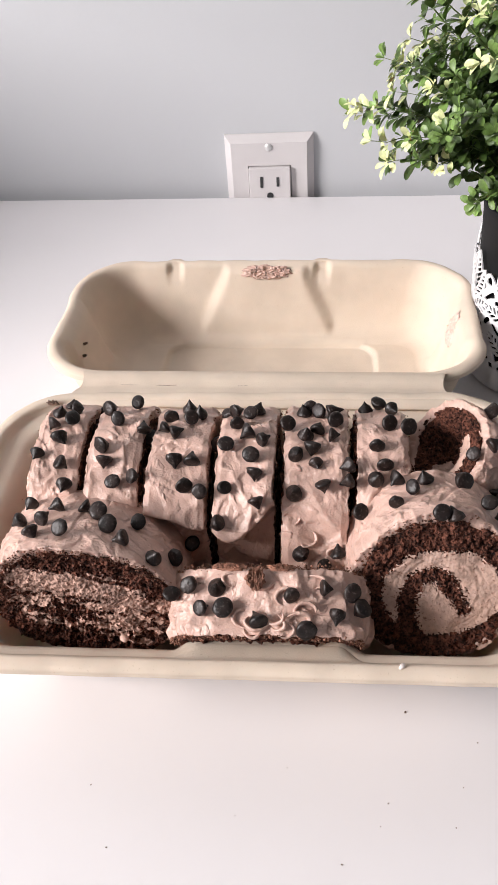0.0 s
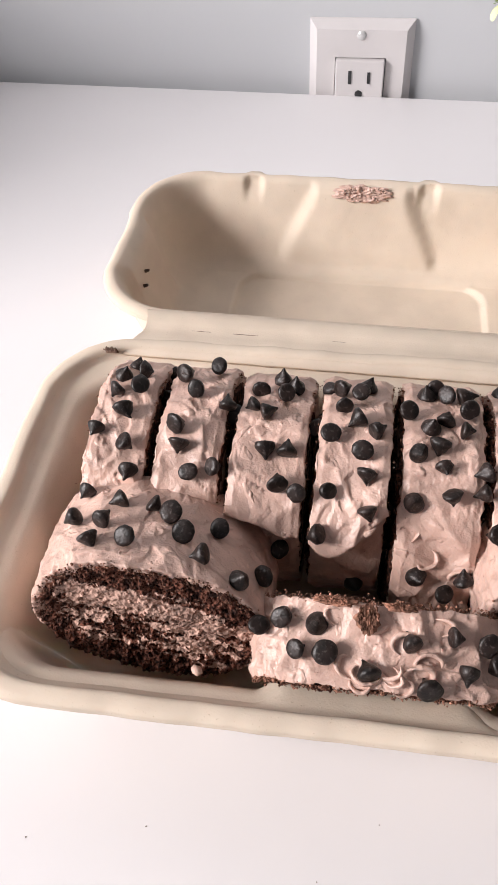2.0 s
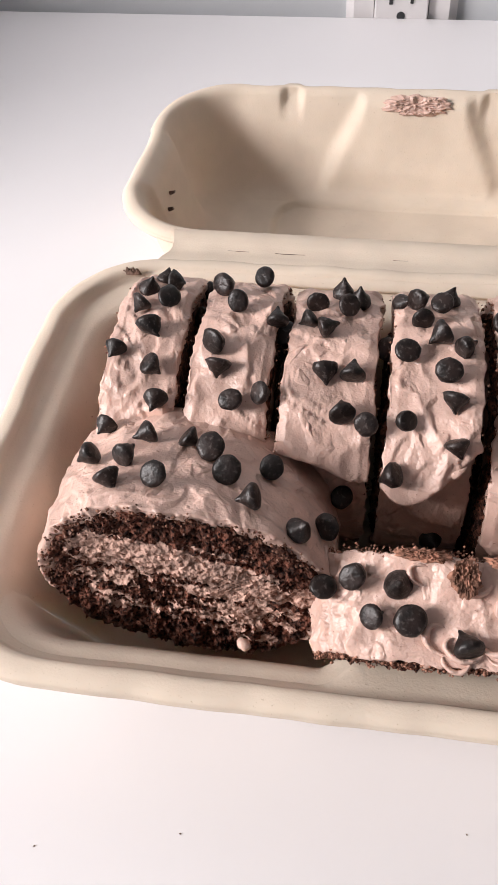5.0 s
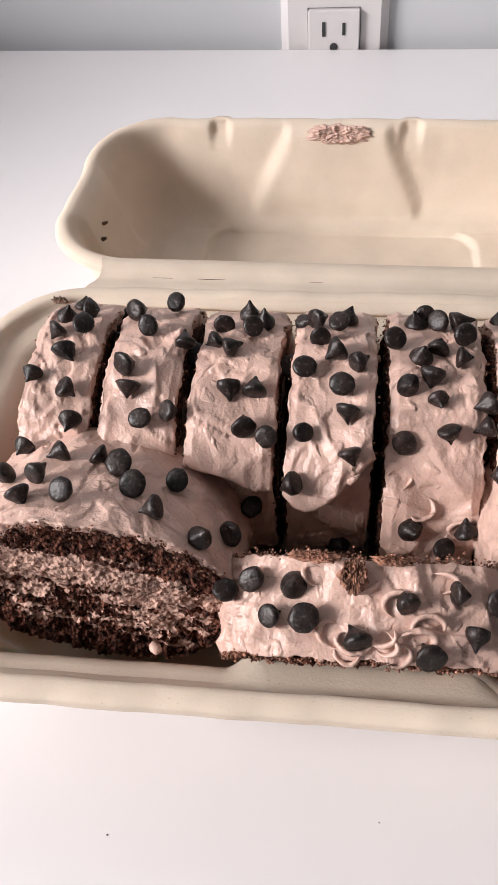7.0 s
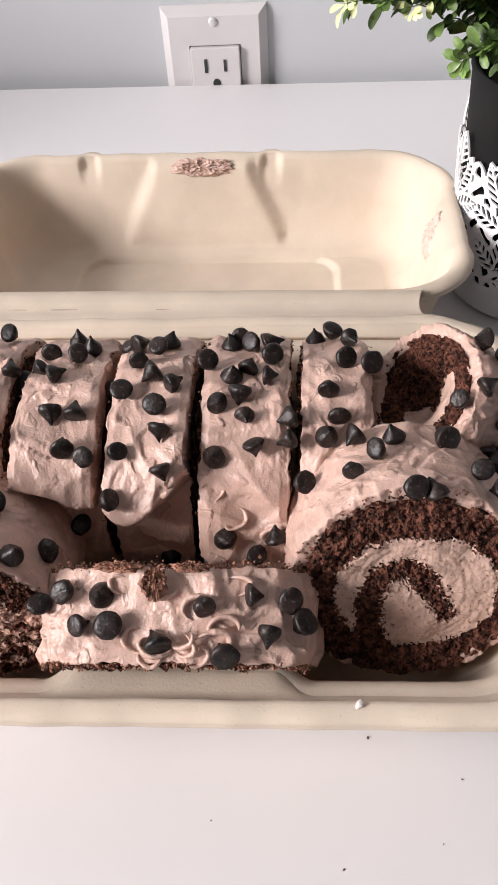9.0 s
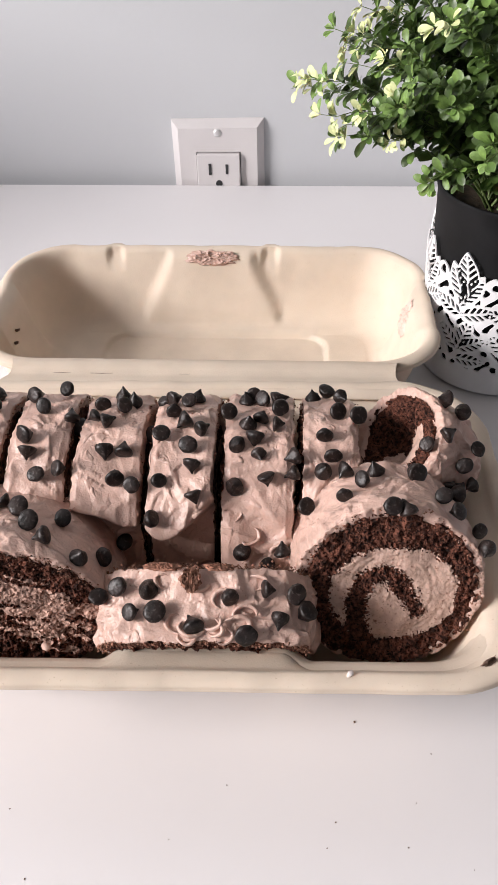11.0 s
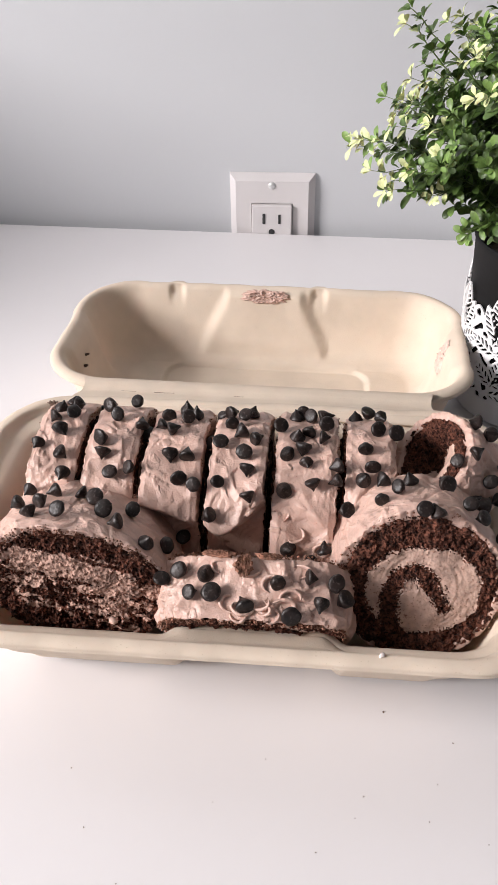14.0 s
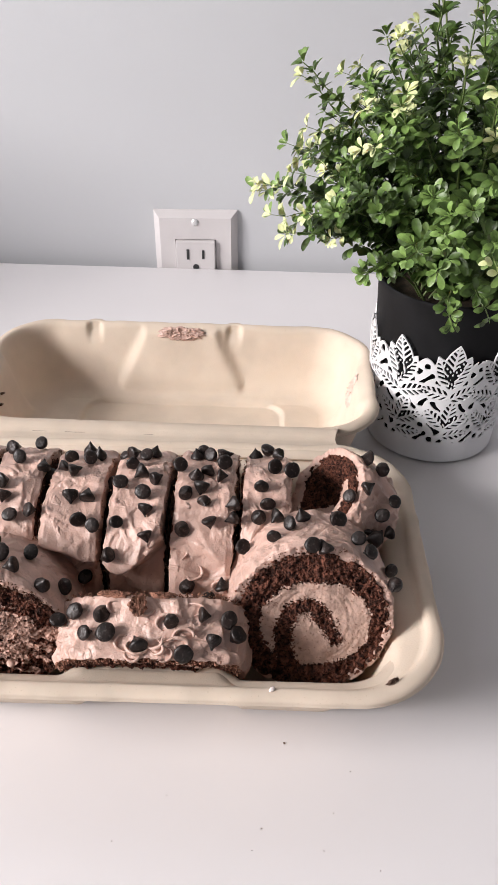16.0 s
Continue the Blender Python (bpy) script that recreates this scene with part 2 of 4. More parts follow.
# ---- moulded clamshell box ----
def outline(hx, hy, r, per=210, arc=16):
    """A rounded rectangle as points with their outward ways, always the same count."""
    pts = []
    corners = ((hx - r, -hy + r, -90), (hx - r, hy - r, 0), (-hx + r, hy - r, 90), (-hx + r, -hy + r, 180))
    for k, (cx, cy, a0) in enumerate(corners):
        for i in range(arc + 1):
            a = radians(a0 + 90 * i / arc)
            pts.append((cx + r * math.cos(a), cy + r * math.sin(a), math.cos(a), math.sin(a)))
        nx, ny, na = corners[(k + 1) % 4]
        ax, ay = pts[-1][0], pts[-1][1]
        b = radians(na)
        bx, by = nx + r * math.cos(b), ny + r * math.sin(b)
        for i in range(1, per):
            t = i / per
            pts.append((ax + (bx - ax) * t, ay + (by - ay) * t, math.cos(b), math.sin(b)))
    return pts


def tray(name, cx, cy, hx, hy, r, profile, bumps, parent, label="", thick=0.0016, rings=12):
    """A pulp tray: loops inset from the rim's outer edge and their heights, from the rim's lip inwards to the floor; bumps push the wall in."""
    loops = []
    for side in (0, 1):
        rows = profile if side == 0 else profile[::-1]
        for inset, z in rows:
            shrink = max(0.006, r - 0.75 * inset)
            loop = []
            for x, y, nx, ny in outline(hx - inset, hy - inset, shrink):
                d = bumps(x + cx, y + cy, z, nx, ny, inset, side)
                w = 0.0005 * fbm((x + cx) * 60, (y + cy) * 60, z * 60 + side * 0.01, 2)
                dx, dz = (0.0, 0.0) if side == 0 else (thick * 0.7 * step(0.004, 0.010, inset), -thick * 0.75)
                loop.append((x + cx - nx * (d - dx) + nx * w, y + cy - ny * (d - dx) + ny * w, z + dz + w * 0.8))
            loops.append(loop)
    n = len(loops[0])
    half = len(profile)
    verts = [p for loop in loops for p in loop]
    faces = grid_faces(n, len(loops), True)
    faces = [f for f in faces if not (f[0] // n == half - 1)]
    # close the lip and lay both floors
    faces += [((len(loops) - 1) * n + i, (len(loops) - 1) * n + (i + 1) % n, (i + 1) % n, i) for i in range(n)]
    for row in (half - 1, half):
        base = row * n
        m = len(verts)
        z = loops[row][0][2]
        prev = [base + i for i in range(n)]
        for k in range(1, rings):
            t = 1 - k / rings
            ring = []
            for i in range(n):
                px, py, pz = loops[row][i]
                qx, qy = cx + (px - cx) * t, cy + (py - cy) * t
                lift = bumps(qx, qy, -1, 0, 0, 0)
                verts.append((qx, qy, z + lift))
                ring.append(len(verts) - 1)
            faces += [(prev[i], prev[(i + 1) % n], ring[(i + 1) % n], ring[i]) for i in range(n)]
            prev = ring
        verts.append((cx, cy, z + bumps(cx, cy, -1, 0, 0, 0)))
        faces += [(prev[i], prev[(i + 1) % n], len(verts) - 1) for i in range(n)]
    return piece(name, mesh_of(name, verts, faces, M_PULP), parent, label)


container = thing("takeaway_box", pose(0, 0, 0), "open beige moulded pulp clamshell box on the table", "food box")
RIM = 0.048


def base_bumps(x, y, z, nx, ny, inset, side=0):
    if z < 0:
        return 0.0
    d = 0.0
    deep = step(0.0497, 0.0465, z)
    d -= (0.006 if side == 0 else 0.001) * step(0.3, 0.95, -ny) * min(1.0, max(0.0, (inset - 0.007) / 0.0085)) * step(0.0, 0.03, z)
    if ny < -0.7:
        d += 0.0075 * band(0.034, 0.090, 0.005, x) * deep
    if ny > 0.7:
        d += 0.003 * band(0.02, 0.09, 0.004, x) * deep
    return d


base_profile = [(0.0006, 0.0508), (0.0, 0.0515), (0.0006, 0.0525), (0.0020, 0.0531), (0.0042, 0.0533), (0.0056, 0.0529), (0.0064, 0.0514), (0.0072, 0.0501), (0.0085, 0.0497), (0.0130, 0.0489), (0.0155, 0.0476), (0.0170, 0.0458), (0.0178, 0.0435), (0.0188, 0.041), (0.0200, 0.036), (0.0222, 0.030), (0.0248, 0.024), (0.0276, 0.018), (0.0304, 0.012), (0.0328, 0.0075), (0.0352, 0.0050), (0.0385, 0.0040)]
base = tray("base_tray", 0.0514, 0.0830, 0.1158, 0.0750, 0.034, base_profile, base_bumps, container)
base.matrix_basis = pose(0.0518, 0.083, 0) @ pose(0, 0, 0, 0, 0, 0.9) @ pose(-0.0518, -0.083, 0)


def lid_bumps(x, y, z, nx, ny, inset, side=0):
    if z < 0:
        qx, qy = max(0.0, abs(x - 0.0485) - 0.0485), max(0.0, abs(y - 0.237) - 0.020)
        return -0.0026 * step(0.0135, 0.0115, math.hypot(qx, qy))
    d = 0.0
    up = step(0.012, 0.018, z) * 1.0
    if ny > 0.7:
        k = min(1.0, max(0.0, (z - 0.010) / 0.032))
        left, right = 0.006 + 0.016 * k, 0.084 - 0.016 * k
        d += 0.0036 * band(left, right, 0.0030, x) * step(0.046, 0.043, z) * step(0.006, 0.012, z)
        d -= 0.0028 * (band(-0.013, -0.005, 0.0022, x) + band(0.074, 0.082, 0.0022, x)) * step(0.0375, 0.0415, z) * step(0.0465, 0.0450, z)
    if nx < -0.7 or nx > 0.7:
        d += 0.003 * band(0.212, 0.252, 0.003, y) * step(0.046, 0.042, z) * step(0.004, 0.012, z)
    return d


lid_profile = [(0.0006, 0.0434), (0.0, 0.0441), (0.0006, 0.0450), (0.0018, 0.0458), (0.0040, 0.0464), (0.0060, 0.0455), (0.0072, 0.0435), (0.0080, 0.041), (0.0090, 0.037), (0.0102, 0.032), (0.0114, 0.027), (0.0128, 0.022), (0.0144, 0.017), (0.0165, 0.012), (0.0195, 0.0080), (0.0235, 0.0055), (0.028, 0.0045)]
tray("lid", 0.0483, 0.2375, 0.1125, 0.0600, 0.034, lid_profile, lid_bumps, container, "open lid with ribs and a cream smear", rings=64)

# hinge: a strip with a low ridge between base and lid
hv, rows_h = [], [(0.1480, 0.0516), (0.1540, 0.0528), (0.1580, 0.0522), (0.1625, 0.0506), (0.1660, 0.0498), (0.1690, 0.0502), (0.1730, 0.0504), (0.1780, 0.0490), (0.1830, 0.0455)]
for side in (0, 1):
    for y, z in (rows_h if side == 0 else rows_h[::-1]):
        for i in range(60):
            x = -0.0385 + 0.177 * i / 59
            pinch = 0.004 * math.cos((y - 0.1665) / 0.0165 * math.pi / 2) * (1 if i > 30 else -1) * (abs(i - 29.5) / 29.5) ** 12
            hv.append((x - pinch, y, z - 0.0014 * side + 0.0003 * fbm(x * 80, y * 80, 3, 2)))
hinge = piece("hinge", mesh_of("hinge", hv, grid_faces(60, 18) + [(17 * 60 + i, 17 * 60 + i + 1, i + 1, i) for i in range(59)], M_PULP), container)
# slits along the fold: thin brown strips give their shade, nothing is cut
for x in (-0.018, 0.001, 0.040, 0.060):
    part("perforation", box(x, x + 0.010, 0.16598, 0.16612, 0.0488, 0.0498), M_CRUMB, hinge)

def smear(name, cx, cy, cz, sx, sy, normal, seed, mat, parent, label, high=0.0022, grain=6.0):
    """A ragged dab of cream pressed on a surface."""
    nu, nv = 44, 26
    verts = []
    q = Vector(normal).to_track_quat("Z", "Y").to_matrix()
    for j in range(nv):
        for i in range(nu):
            u, v = -1 + 2 * i / (nu - 1), -1 + 2 * j / (nv - 1)
            rr = math.hypot(u, v)
            s = max(abs(u), abs(v)) / max(rr, 1e-6)
            u2, v2 = u * s, v * s
            rag = 1 + 0.28 * fbm(u2 * 3 + seed, v2 * 3, seed, 3)
            edge = max(0.0, 1 - max(abs(u), abs(v)))
            h = -0.0006 + high * min(1, edge * 5) * (0.35 + 1.1 * abs(fbm(u * grain + seed, v * grain * 0.8, 1.7, 2)))
            verts.append(Vector((cx, cy, cz)) + q @ Vector((u2 * sx * rag, v2 * sy * rag, h)))
    return piece(name, mesh_of(name, verts, grid_faces(nu, nv), mat), parent, label)


smear("cream_smear", 0.046, 0.2862, 0.0432, 0.0142, 0.0042, (0, -0.93, 0.36), 3.1, M_CREAM, container, "dried cream smeared on the lid rim")


# ---- rolled cake ----
def ledge(q):
    """Low flaps left by a palette knife: flat on top and steep on one side, with patches of torn pits between them."""
    n = noise.noise(q * 0.8 + Vector((3, 9, 5))) + 0.18 * noise.noise(q * 3.3)
    flap = 0.0006 * (step(0.0, 0.035, n) * (1 - 0.8 * step(0.05, 0.45, n)) + step(-0.32, -0.29, n) * (1 - step(-0.27, 0.0, n)))
    torn = step(0.18, 0.35, noise.noise(q * 0.9 + Vector((1, 7, 13))))
    return flap - 0.0007 * torn * max(0.0, noise.noise(q * 7.0)) + 0.0003 * torn * noise.noise(q * 4.1)


def rolled(name, m, R, length, sx=1.0, sz=1.0, power=2.0, turns=2.1, seed=0.0, lip=0.004, detail=1.0, cover=(0, 360), label="", phase=0.0, drips=0.0, crown=False, undercut=0.0, core=0.3, lobes=(), fill=None, share=0.6, rugged=1.0, bare=1.0, crumbs=(), mask=None, dent=None):
    """A slice of a cream roll. Its axis is local +y and its cut face looks along -y; sponge and filling wind as two sheets, and frosting wraps the outside."""
    ob = thing(name, m, label, "cake", "rolled cake pieces in the box")
    fill = fill or M_FILL

    def shape(a, r):
        c, s = math.cos(a), math.sin(a)
        k = (abs(c) ** power + abs(s) ** power) ** (-1 / power)
        return r * k * c * sx, r * k * s * sz

    def face_y(x, z, rough, up):
        p = Vector((x, z, seed * 0.01))
        clump = noise.voronoi(p * 760)[0][0] * 1.0 + noise.voronoi(p * 1500)[0][0] * 0.5 + 0.7 * fbm(x * 300, z * 300, seed, 2)
        return -up - undercut * z + rough * (clump - 0.55) - 0.0012 * fbm(x * 90, z * 90 + seed, 4, 2)

    pitch = (1 - core) / turns
    last = turns - 1

    def inner_r(q):
        return core + pitch * (q - share) + (0.35 * pitch * math.sin(math.pi * (q - last)) if q > last else 0)

    def outer_r(q):
        return 1.0 if q >= last else core + pitch * q

    def open_face():
        """The cut face as one fine disc, parted into sponge and filling where the mask says so; the sponge goes on as the body behind it."""
        nr, na = int(50 * detail), int(200 * detail)
        verts, soft = [(0.0, face_y(0, 0, 0.0005, 0) + (dent(0, 0) if dent else 0), 0.0)], [mask(0, 0)]
        for i in range(1, nr + 1):
            f = i / nr
            for k in range(na):
                a = 2 * math.pi * k / na
                u, v = f * math.cos(a), f * math.sin(a)
                m = mask(u, v) + 0.12 * fbm(u * 7 + seed, v * 7, 1.3, 2) + 0.15 * noise.noise((u * 26, v * 26, seed)) + 0.24 * noise.noise((u * 55, v * 55, seed + 3))
                r = f * (1 + (0.012 + 0.03 * fbm(a * 9, f * 2, seed, 2)) * step(0.9, 1.0, f)) * R * bare
                x, z = shape(a, r)
                w = step(-0.12, 0.12, m)
                drag = 0.0002 * noise.noise((f * 22, math.cos(a) * 1.5 + seed, math.sin(a) * 1.5))
                y = face_y(x, z, (0.0002 if fill == M_FILL else 0.0007) + 0.0015 * w, 0.0003 * w - 0.0003) + drag * (1 - w) + (dent(u, v) if dent else 0)
                verts.append((x, y, z))
                soft.append(m)
        quads = [(0, 1 + k, 1 + (k + 1) % na) for k in range(na)]
        for i in range(nr - 1):
            p, q = 1 + i * na, 1 + (i + 1) * na
            quads += [(p + k, q + k, q + (k + 1) % na, p + (k + 1) % na) for k in range(na)]
        for kind, mat in (("sponge", M_SPONGE), ("filling", fill)):
            own = [q for q in quads if (sum(soft[k] for k in q) > 0) == (kind == "sponge")]
            used = sorted({k for q in own for k in q})
            place = {k: i for i, k in enumerate(used)}
            vs, fs = [verts[k] for k in used], [tuple(place[k] for k in q) for q in own]
            if kind == "sponge":
                b = len(vs)
                edge = [verts[1 + (nr - 1) * na + k] for k in range(na)]
                vs += edge + [(x * 0.97, length, z * 0.97) for x, y, z in edge] + [(0, length, 0)]
                fs += [(b + k, b + na + k, b + na + (k + 1) % na, b + (k + 1) % na) for k in range(na)]
                fs += [(b + na + k, b + 2 * na, b + na + (k + 1) % na) for k in range(na)]
            else:
                b = len(vs)
                vs += [(x, y + 0.004, z) for x, y, z in vs]
                fs += [tuple(b + k for k in q[::-1]) for q in fs]
            piece(kind, mesh_of(kind, vs, fs, mat), ob, "porous dark chocolate sponge" if kind == "sponge" else "light chocolate cream filling")

    if mask:
        open_face()
    for kind, mat, rough, up in () if mask else (("sponge", M_SPONGE, 0.0016, 0.0003), ("filling", fill, 0.0005, -0.0006)):
        is_sponge = kind == "sponge"
        na, nr = int((430 if detail > 2.05 else 110) * detail * turns / 2), max(4, int(12 * detail))
        q0, q1 = (-0.25, turns) if is_sponge else (-1.04, last)
        verts = []
        for j in range(na + 1):
            q = q0 + (q1 - q0) * j / na
            a = radians(phase) + 2 * math.pi * q
            lo, hi = (inner_r(q), outer_r(q)) if is_sponge else (core + pitch * q - 0.05 if q >= 0 else 0.0, inner_r(q + 1) + 0.05)
            for i in range(nr + 1):
                f = i / nr
                wave = 0.05 * fbm(math.cos(a) * 2, math.sin(a) * 2 + (q if is_sponge else 0), seed, 2) + (0.06 * fbm(a * 7, q, seed + (i > nr / 2), 3) + 0.07 * fbm(a * 30, q, seed + (i > nr / 2), 2) if is_sponge else 0)
                r = lo + (hi - lo) * f
                r = min(1.0, max(0.0, r + wave * (1 - r)))
                r = (r + (0.01 + 0.03 * fbm(a * 9, q * 9, seed, 2)) * step(0.93, 1.0, r)) * R * bare
                x, z = shape(a, r)
                verts.append((x, face_y(x, z, rough, up), z))
        n_face = len(verts)
        faces = [(j * (nr + 1) + i, (j + 1) * (nr + 1) + i, (j + 1) * (nr + 1) + i + 1, j * (nr + 1) + i + 1) for j in range(na) for i in range(nr)]
        # far cut face and the sheet's two sides
        verts += [(x, length - 0.0006 * (1 + fbm(x * 300, z * 300, 9, 2)), z) for x, y, z in verts[:n_face]]
        faces += [tuple(n_face + k for k in f[::-1]) for f in faces[:]]
        for j in range(na):
            a0, a1 = j * (nr + 1), (j + 1) * (nr + 1)
            faces.append((a0, n_face + a0, n_face + a1, a1))
            faces.append((a0 + nr, a1 + nr, n_face + a1 + nr, n_face + a0 + nr))
        piece(kind, mesh_of(kind, verts, faces, mat), ob, "porous dark chocolate sponge" if kind == "sponge" else "light chocolate cream filling")
    # core plug and frosting
    nu, nv = int(150 * detail) + 40, int(34 * detail) + 14
    a0, a1 = radians(cover[0]), radians(cover[1])
    rings = []
    for j in range(nv):
        t = j / (nv - 1)
        ring = []
        for i in range(nu):
            a = a0 + (a1 - a0) * i / (nu - 1)
            c, s = math.cos(a), math.sin(a)
            y = 0.0004 + (length - 0.0008) * t
            swirl = fbm(c * 2.2 + seed, y * 60 + s * 1.6, seed + 2, 3)
            warp = 0.35 * noise.noise((c * 2 + seed, s * 2, y * 40))
            ridge = abs(noise.noise((c * 2.4 + warp + seed, s * 2.4 + y * 55, y * 30)))
            edge = min(1.0, 0.78 + 2.2 * min(t, 1 - t)) * (0.5 + 0.5 * step(-0.55, 0.35, s if crown else 1.0))
            close = min(1.0, min(i, nu - 1 - i) / 4) if cover[1] - cover[0] < 359 else 1.0
            h = lip * edge * (0.88 + 0.24 * swirl + 0.55 * (0.30 - ridge) + drips * max(0, -s) * swirl) * close
            q = Vector((c * 2.4 + seed, s * 2.4, y * 62))
            q += 0.85 * noise.noise_vector(q * 0.7)
            sharp = (1 - abs(noise.noise(q))) ** 5
            fold = (1 - abs(noise.noise(q * 2.3 + Vector((7, 3, 1))))) ** 4
            h += rugged * edge * (0.0008 * (sharp - 0.25) + 0.0003 * (fold - 0.25) + 0.0002 * noise.noise(q * 3.1)) + rugged * edge * ledge(q) + 0.0001 * noise.noise((c * 16 + seed, s * 16, y * 420))
            for lx, low, wide, high in lobes:
                off = (y - lx) / wide
                foot = radians(low) + 0.22 * off * off + 0.12 * math.sin(off * 2.3 + seed)
                h += high * step(foot + 0.75, foot, a) * step(foot - 0.07, foot, a) * step(1.25, 0.9, abs(off))
                h -= 0.0090 * step(foot, foot - 0.1, a) * step(1.3, 0.9, abs(off))
            x, z = shape(a, R + max(h, 0.0008 * close if bare == 1 else -0.0045))
            wob = (0.0009 * fbm(c * 5 + seed, s * 5, 7.7 + (t > 0.5), 3) + 0.0005 * noise.noise((c * 26 + seed, s * 26, 3.3 + (t > 0.5)))) * (abs(2 * t - 1) ** 70)
            ring.append((x, y + wob - undercut * z * (1 - t), z))
        rings.append(ring)
    inner = []
    for j, order in ((nv - 1, (0.2, 0.4, 0.6, 0.8, 1.0)), (0, (1.0, 0.8, 0.6, 0.4, 0.2))):
        for g in order:
            ring = []
            for i in range(nu):
                a = a0 + (a1 - a0) * i / (nu - 1)
                xo, yo, zo = rings[j][i]
                xi, zi = shape(a, R * bare * 0.975 - 0.0004)
                x, z = xo + (xi - xo) * g, zo + (zi - zo) * g
                inward = 0.0006 * g + 0.0009 * fbm(x * 420 + seed, z * 420, seed + j, 3) * math.sin(math.pi * min(1, g + 0.1))
                ring.append((x, (yo if g < 0.3 else 0.3 * yo + 0.7 * ((0.0004 if j == 0 else length - 0.0004) - undercut * z * (j == 0))) + (inward if j == 0 else -inward), z))
            inner.append(ring)
    allr = rings + inner
    verts = [p for r in allr for p in r]
    faces = grid_faces(nu, len(allr)) + [((len(allr) - 1) * nu + i, (len(allr) - 1) * nu + i + 1, i + 1, i) for i in range(nu - 1)]
    piece("frosting", mesh_of("frosting", verts, [f[::-1] for f in faces], M_CREAM), ob, "pale chocolate cream frosting with knife marks")
    # crumbs of sponge dragged over the cut edges by the knife
    rng = random.Random(int(seed * 10))
    cv, cf = [], []
    for t, low, high, count, spread in crumbs:
        ring = rings[int(t * (nv - 1))]
        for _ in range(int(count * 1.8)):
            a = radians(rng.uniform(low, high))
            i = int((a - a0) % (2 * math.pi) / (a1 - a0) * (nu - 1))
            if i >= nu:
                continue
            x, y, z = ring[i]
            k = 1 - abs(rng.gauss(0, spread)) / R
            x, y, z = x * k, y + rng.gauss(0, spread * 0.5) + (-0.0003 if t < 0.5 else 0.0003), z * k
            b, g = len(cv), rng.uniform(0.00015, 0.00048)
            for dx, dy, dz in ((1, 0, 0), (0, 1, 0), (-1, 0, 0), (0, -1, 0), (0, 0, 1), (0, 0, -1)):
                f = g * rng.uniform(0.6, 1.4)
                cv.append((x + dx * f, y + dy * f, z + dz * f))
            cf += [(b + p, b + (p + 1) % 4, b + 4) for p in range(4)] + [(b + (p + 1) % 4, b + p, b + 5) for p in range(4)]
    if cv:
        tagged(piece("crumb_crust", mesh_of("crumb_crust", cv, cf, M_CRUMBLE), ob, "brown sponge crumbs along the cut edge"), kind="stuff")
    return ob


cakes = {}


def near_curve(u, v, curve):
    """How far inside a tapering band along a curve the point lies; above zero inside."""
    best = -9.0
    for (x0, y0, w0), (x1, y1, w1) in zip(curve, curve[1:]):
        dx, dy = x1 - x0, y1 - y0
        t = min(1.0, max(0.0, ((u - x0) * dx + (v - y0) * dy) / (dx * dx + dy * dy)))
        best = max(best, w0 + (w1 - w0) * t - math.hypot(u - x0 - dx * t, v - y0 - dy * t))
    return best


def round_roll_mask(u, v):
    """Sponge as a ring that winds inwards from below, up one side and over to a tail beside the cream heart."""
    a = math.atan2(v, u)
    ring = math.hypot(u, v) - (0.675 + 0.06 * math.cos(a + 0.7) + 0.05 * math.cos(2 * a))
    tail = near_curve(u, v, ((-0.16, -0.90, 0.20), (-0.36, -0.58, 0.14), (-0.38, -0.12, 0.12), (-0.24, 0.18, 0.11), (0.00, 0.23, 0.11), (0.18, 0.03, 0.11), (0.34, -0.28, 0.08)))
    return 3.2 * max(ring, tail)


def flat_roll_mask(u, v):
    """Layers pressed flat and dragged by the knife: sponge above, a pale band, crumb-smeared cream, sponge below."""
    w = v + 0.10 * u + 0.08 * noise.noise((u * 2.2, 3.1, 0.4))
    level = 0.62 * step(0.42, 0.62, w) + 0.60 * step(-0.45, -0.75, w) + 0.7 * step(0.84, 0.97, math.hypot(u, v)) - 0.42 * band(0.20, 0.46, 0.08, w) + 0.34 * step(0.15, -0.45, w)
    streak = 0.55 * fbm(u * 3.2 + v * 1.2, v * 9, 5.5, 3) + 0.5 * noise.noise((u * 13, v * 17, 2.2))
    return level - 0.18 + streak


def hollow_mask(u, v):
    r = math.hypot(u, v)
    if r > 0.66 + 0.08 * u:
        return 0.5
    return -0.5 if u > -0.05 + 0.25 * v and r > 0.22 else 0.35


def hollow_dent(u, v):
    return 0.0075 * step(0.85, 0.15, math.hypot(u + 0.22, v + 0.30)) + 0.003 * step(0.75, 0.3, math.hypot(u, v))


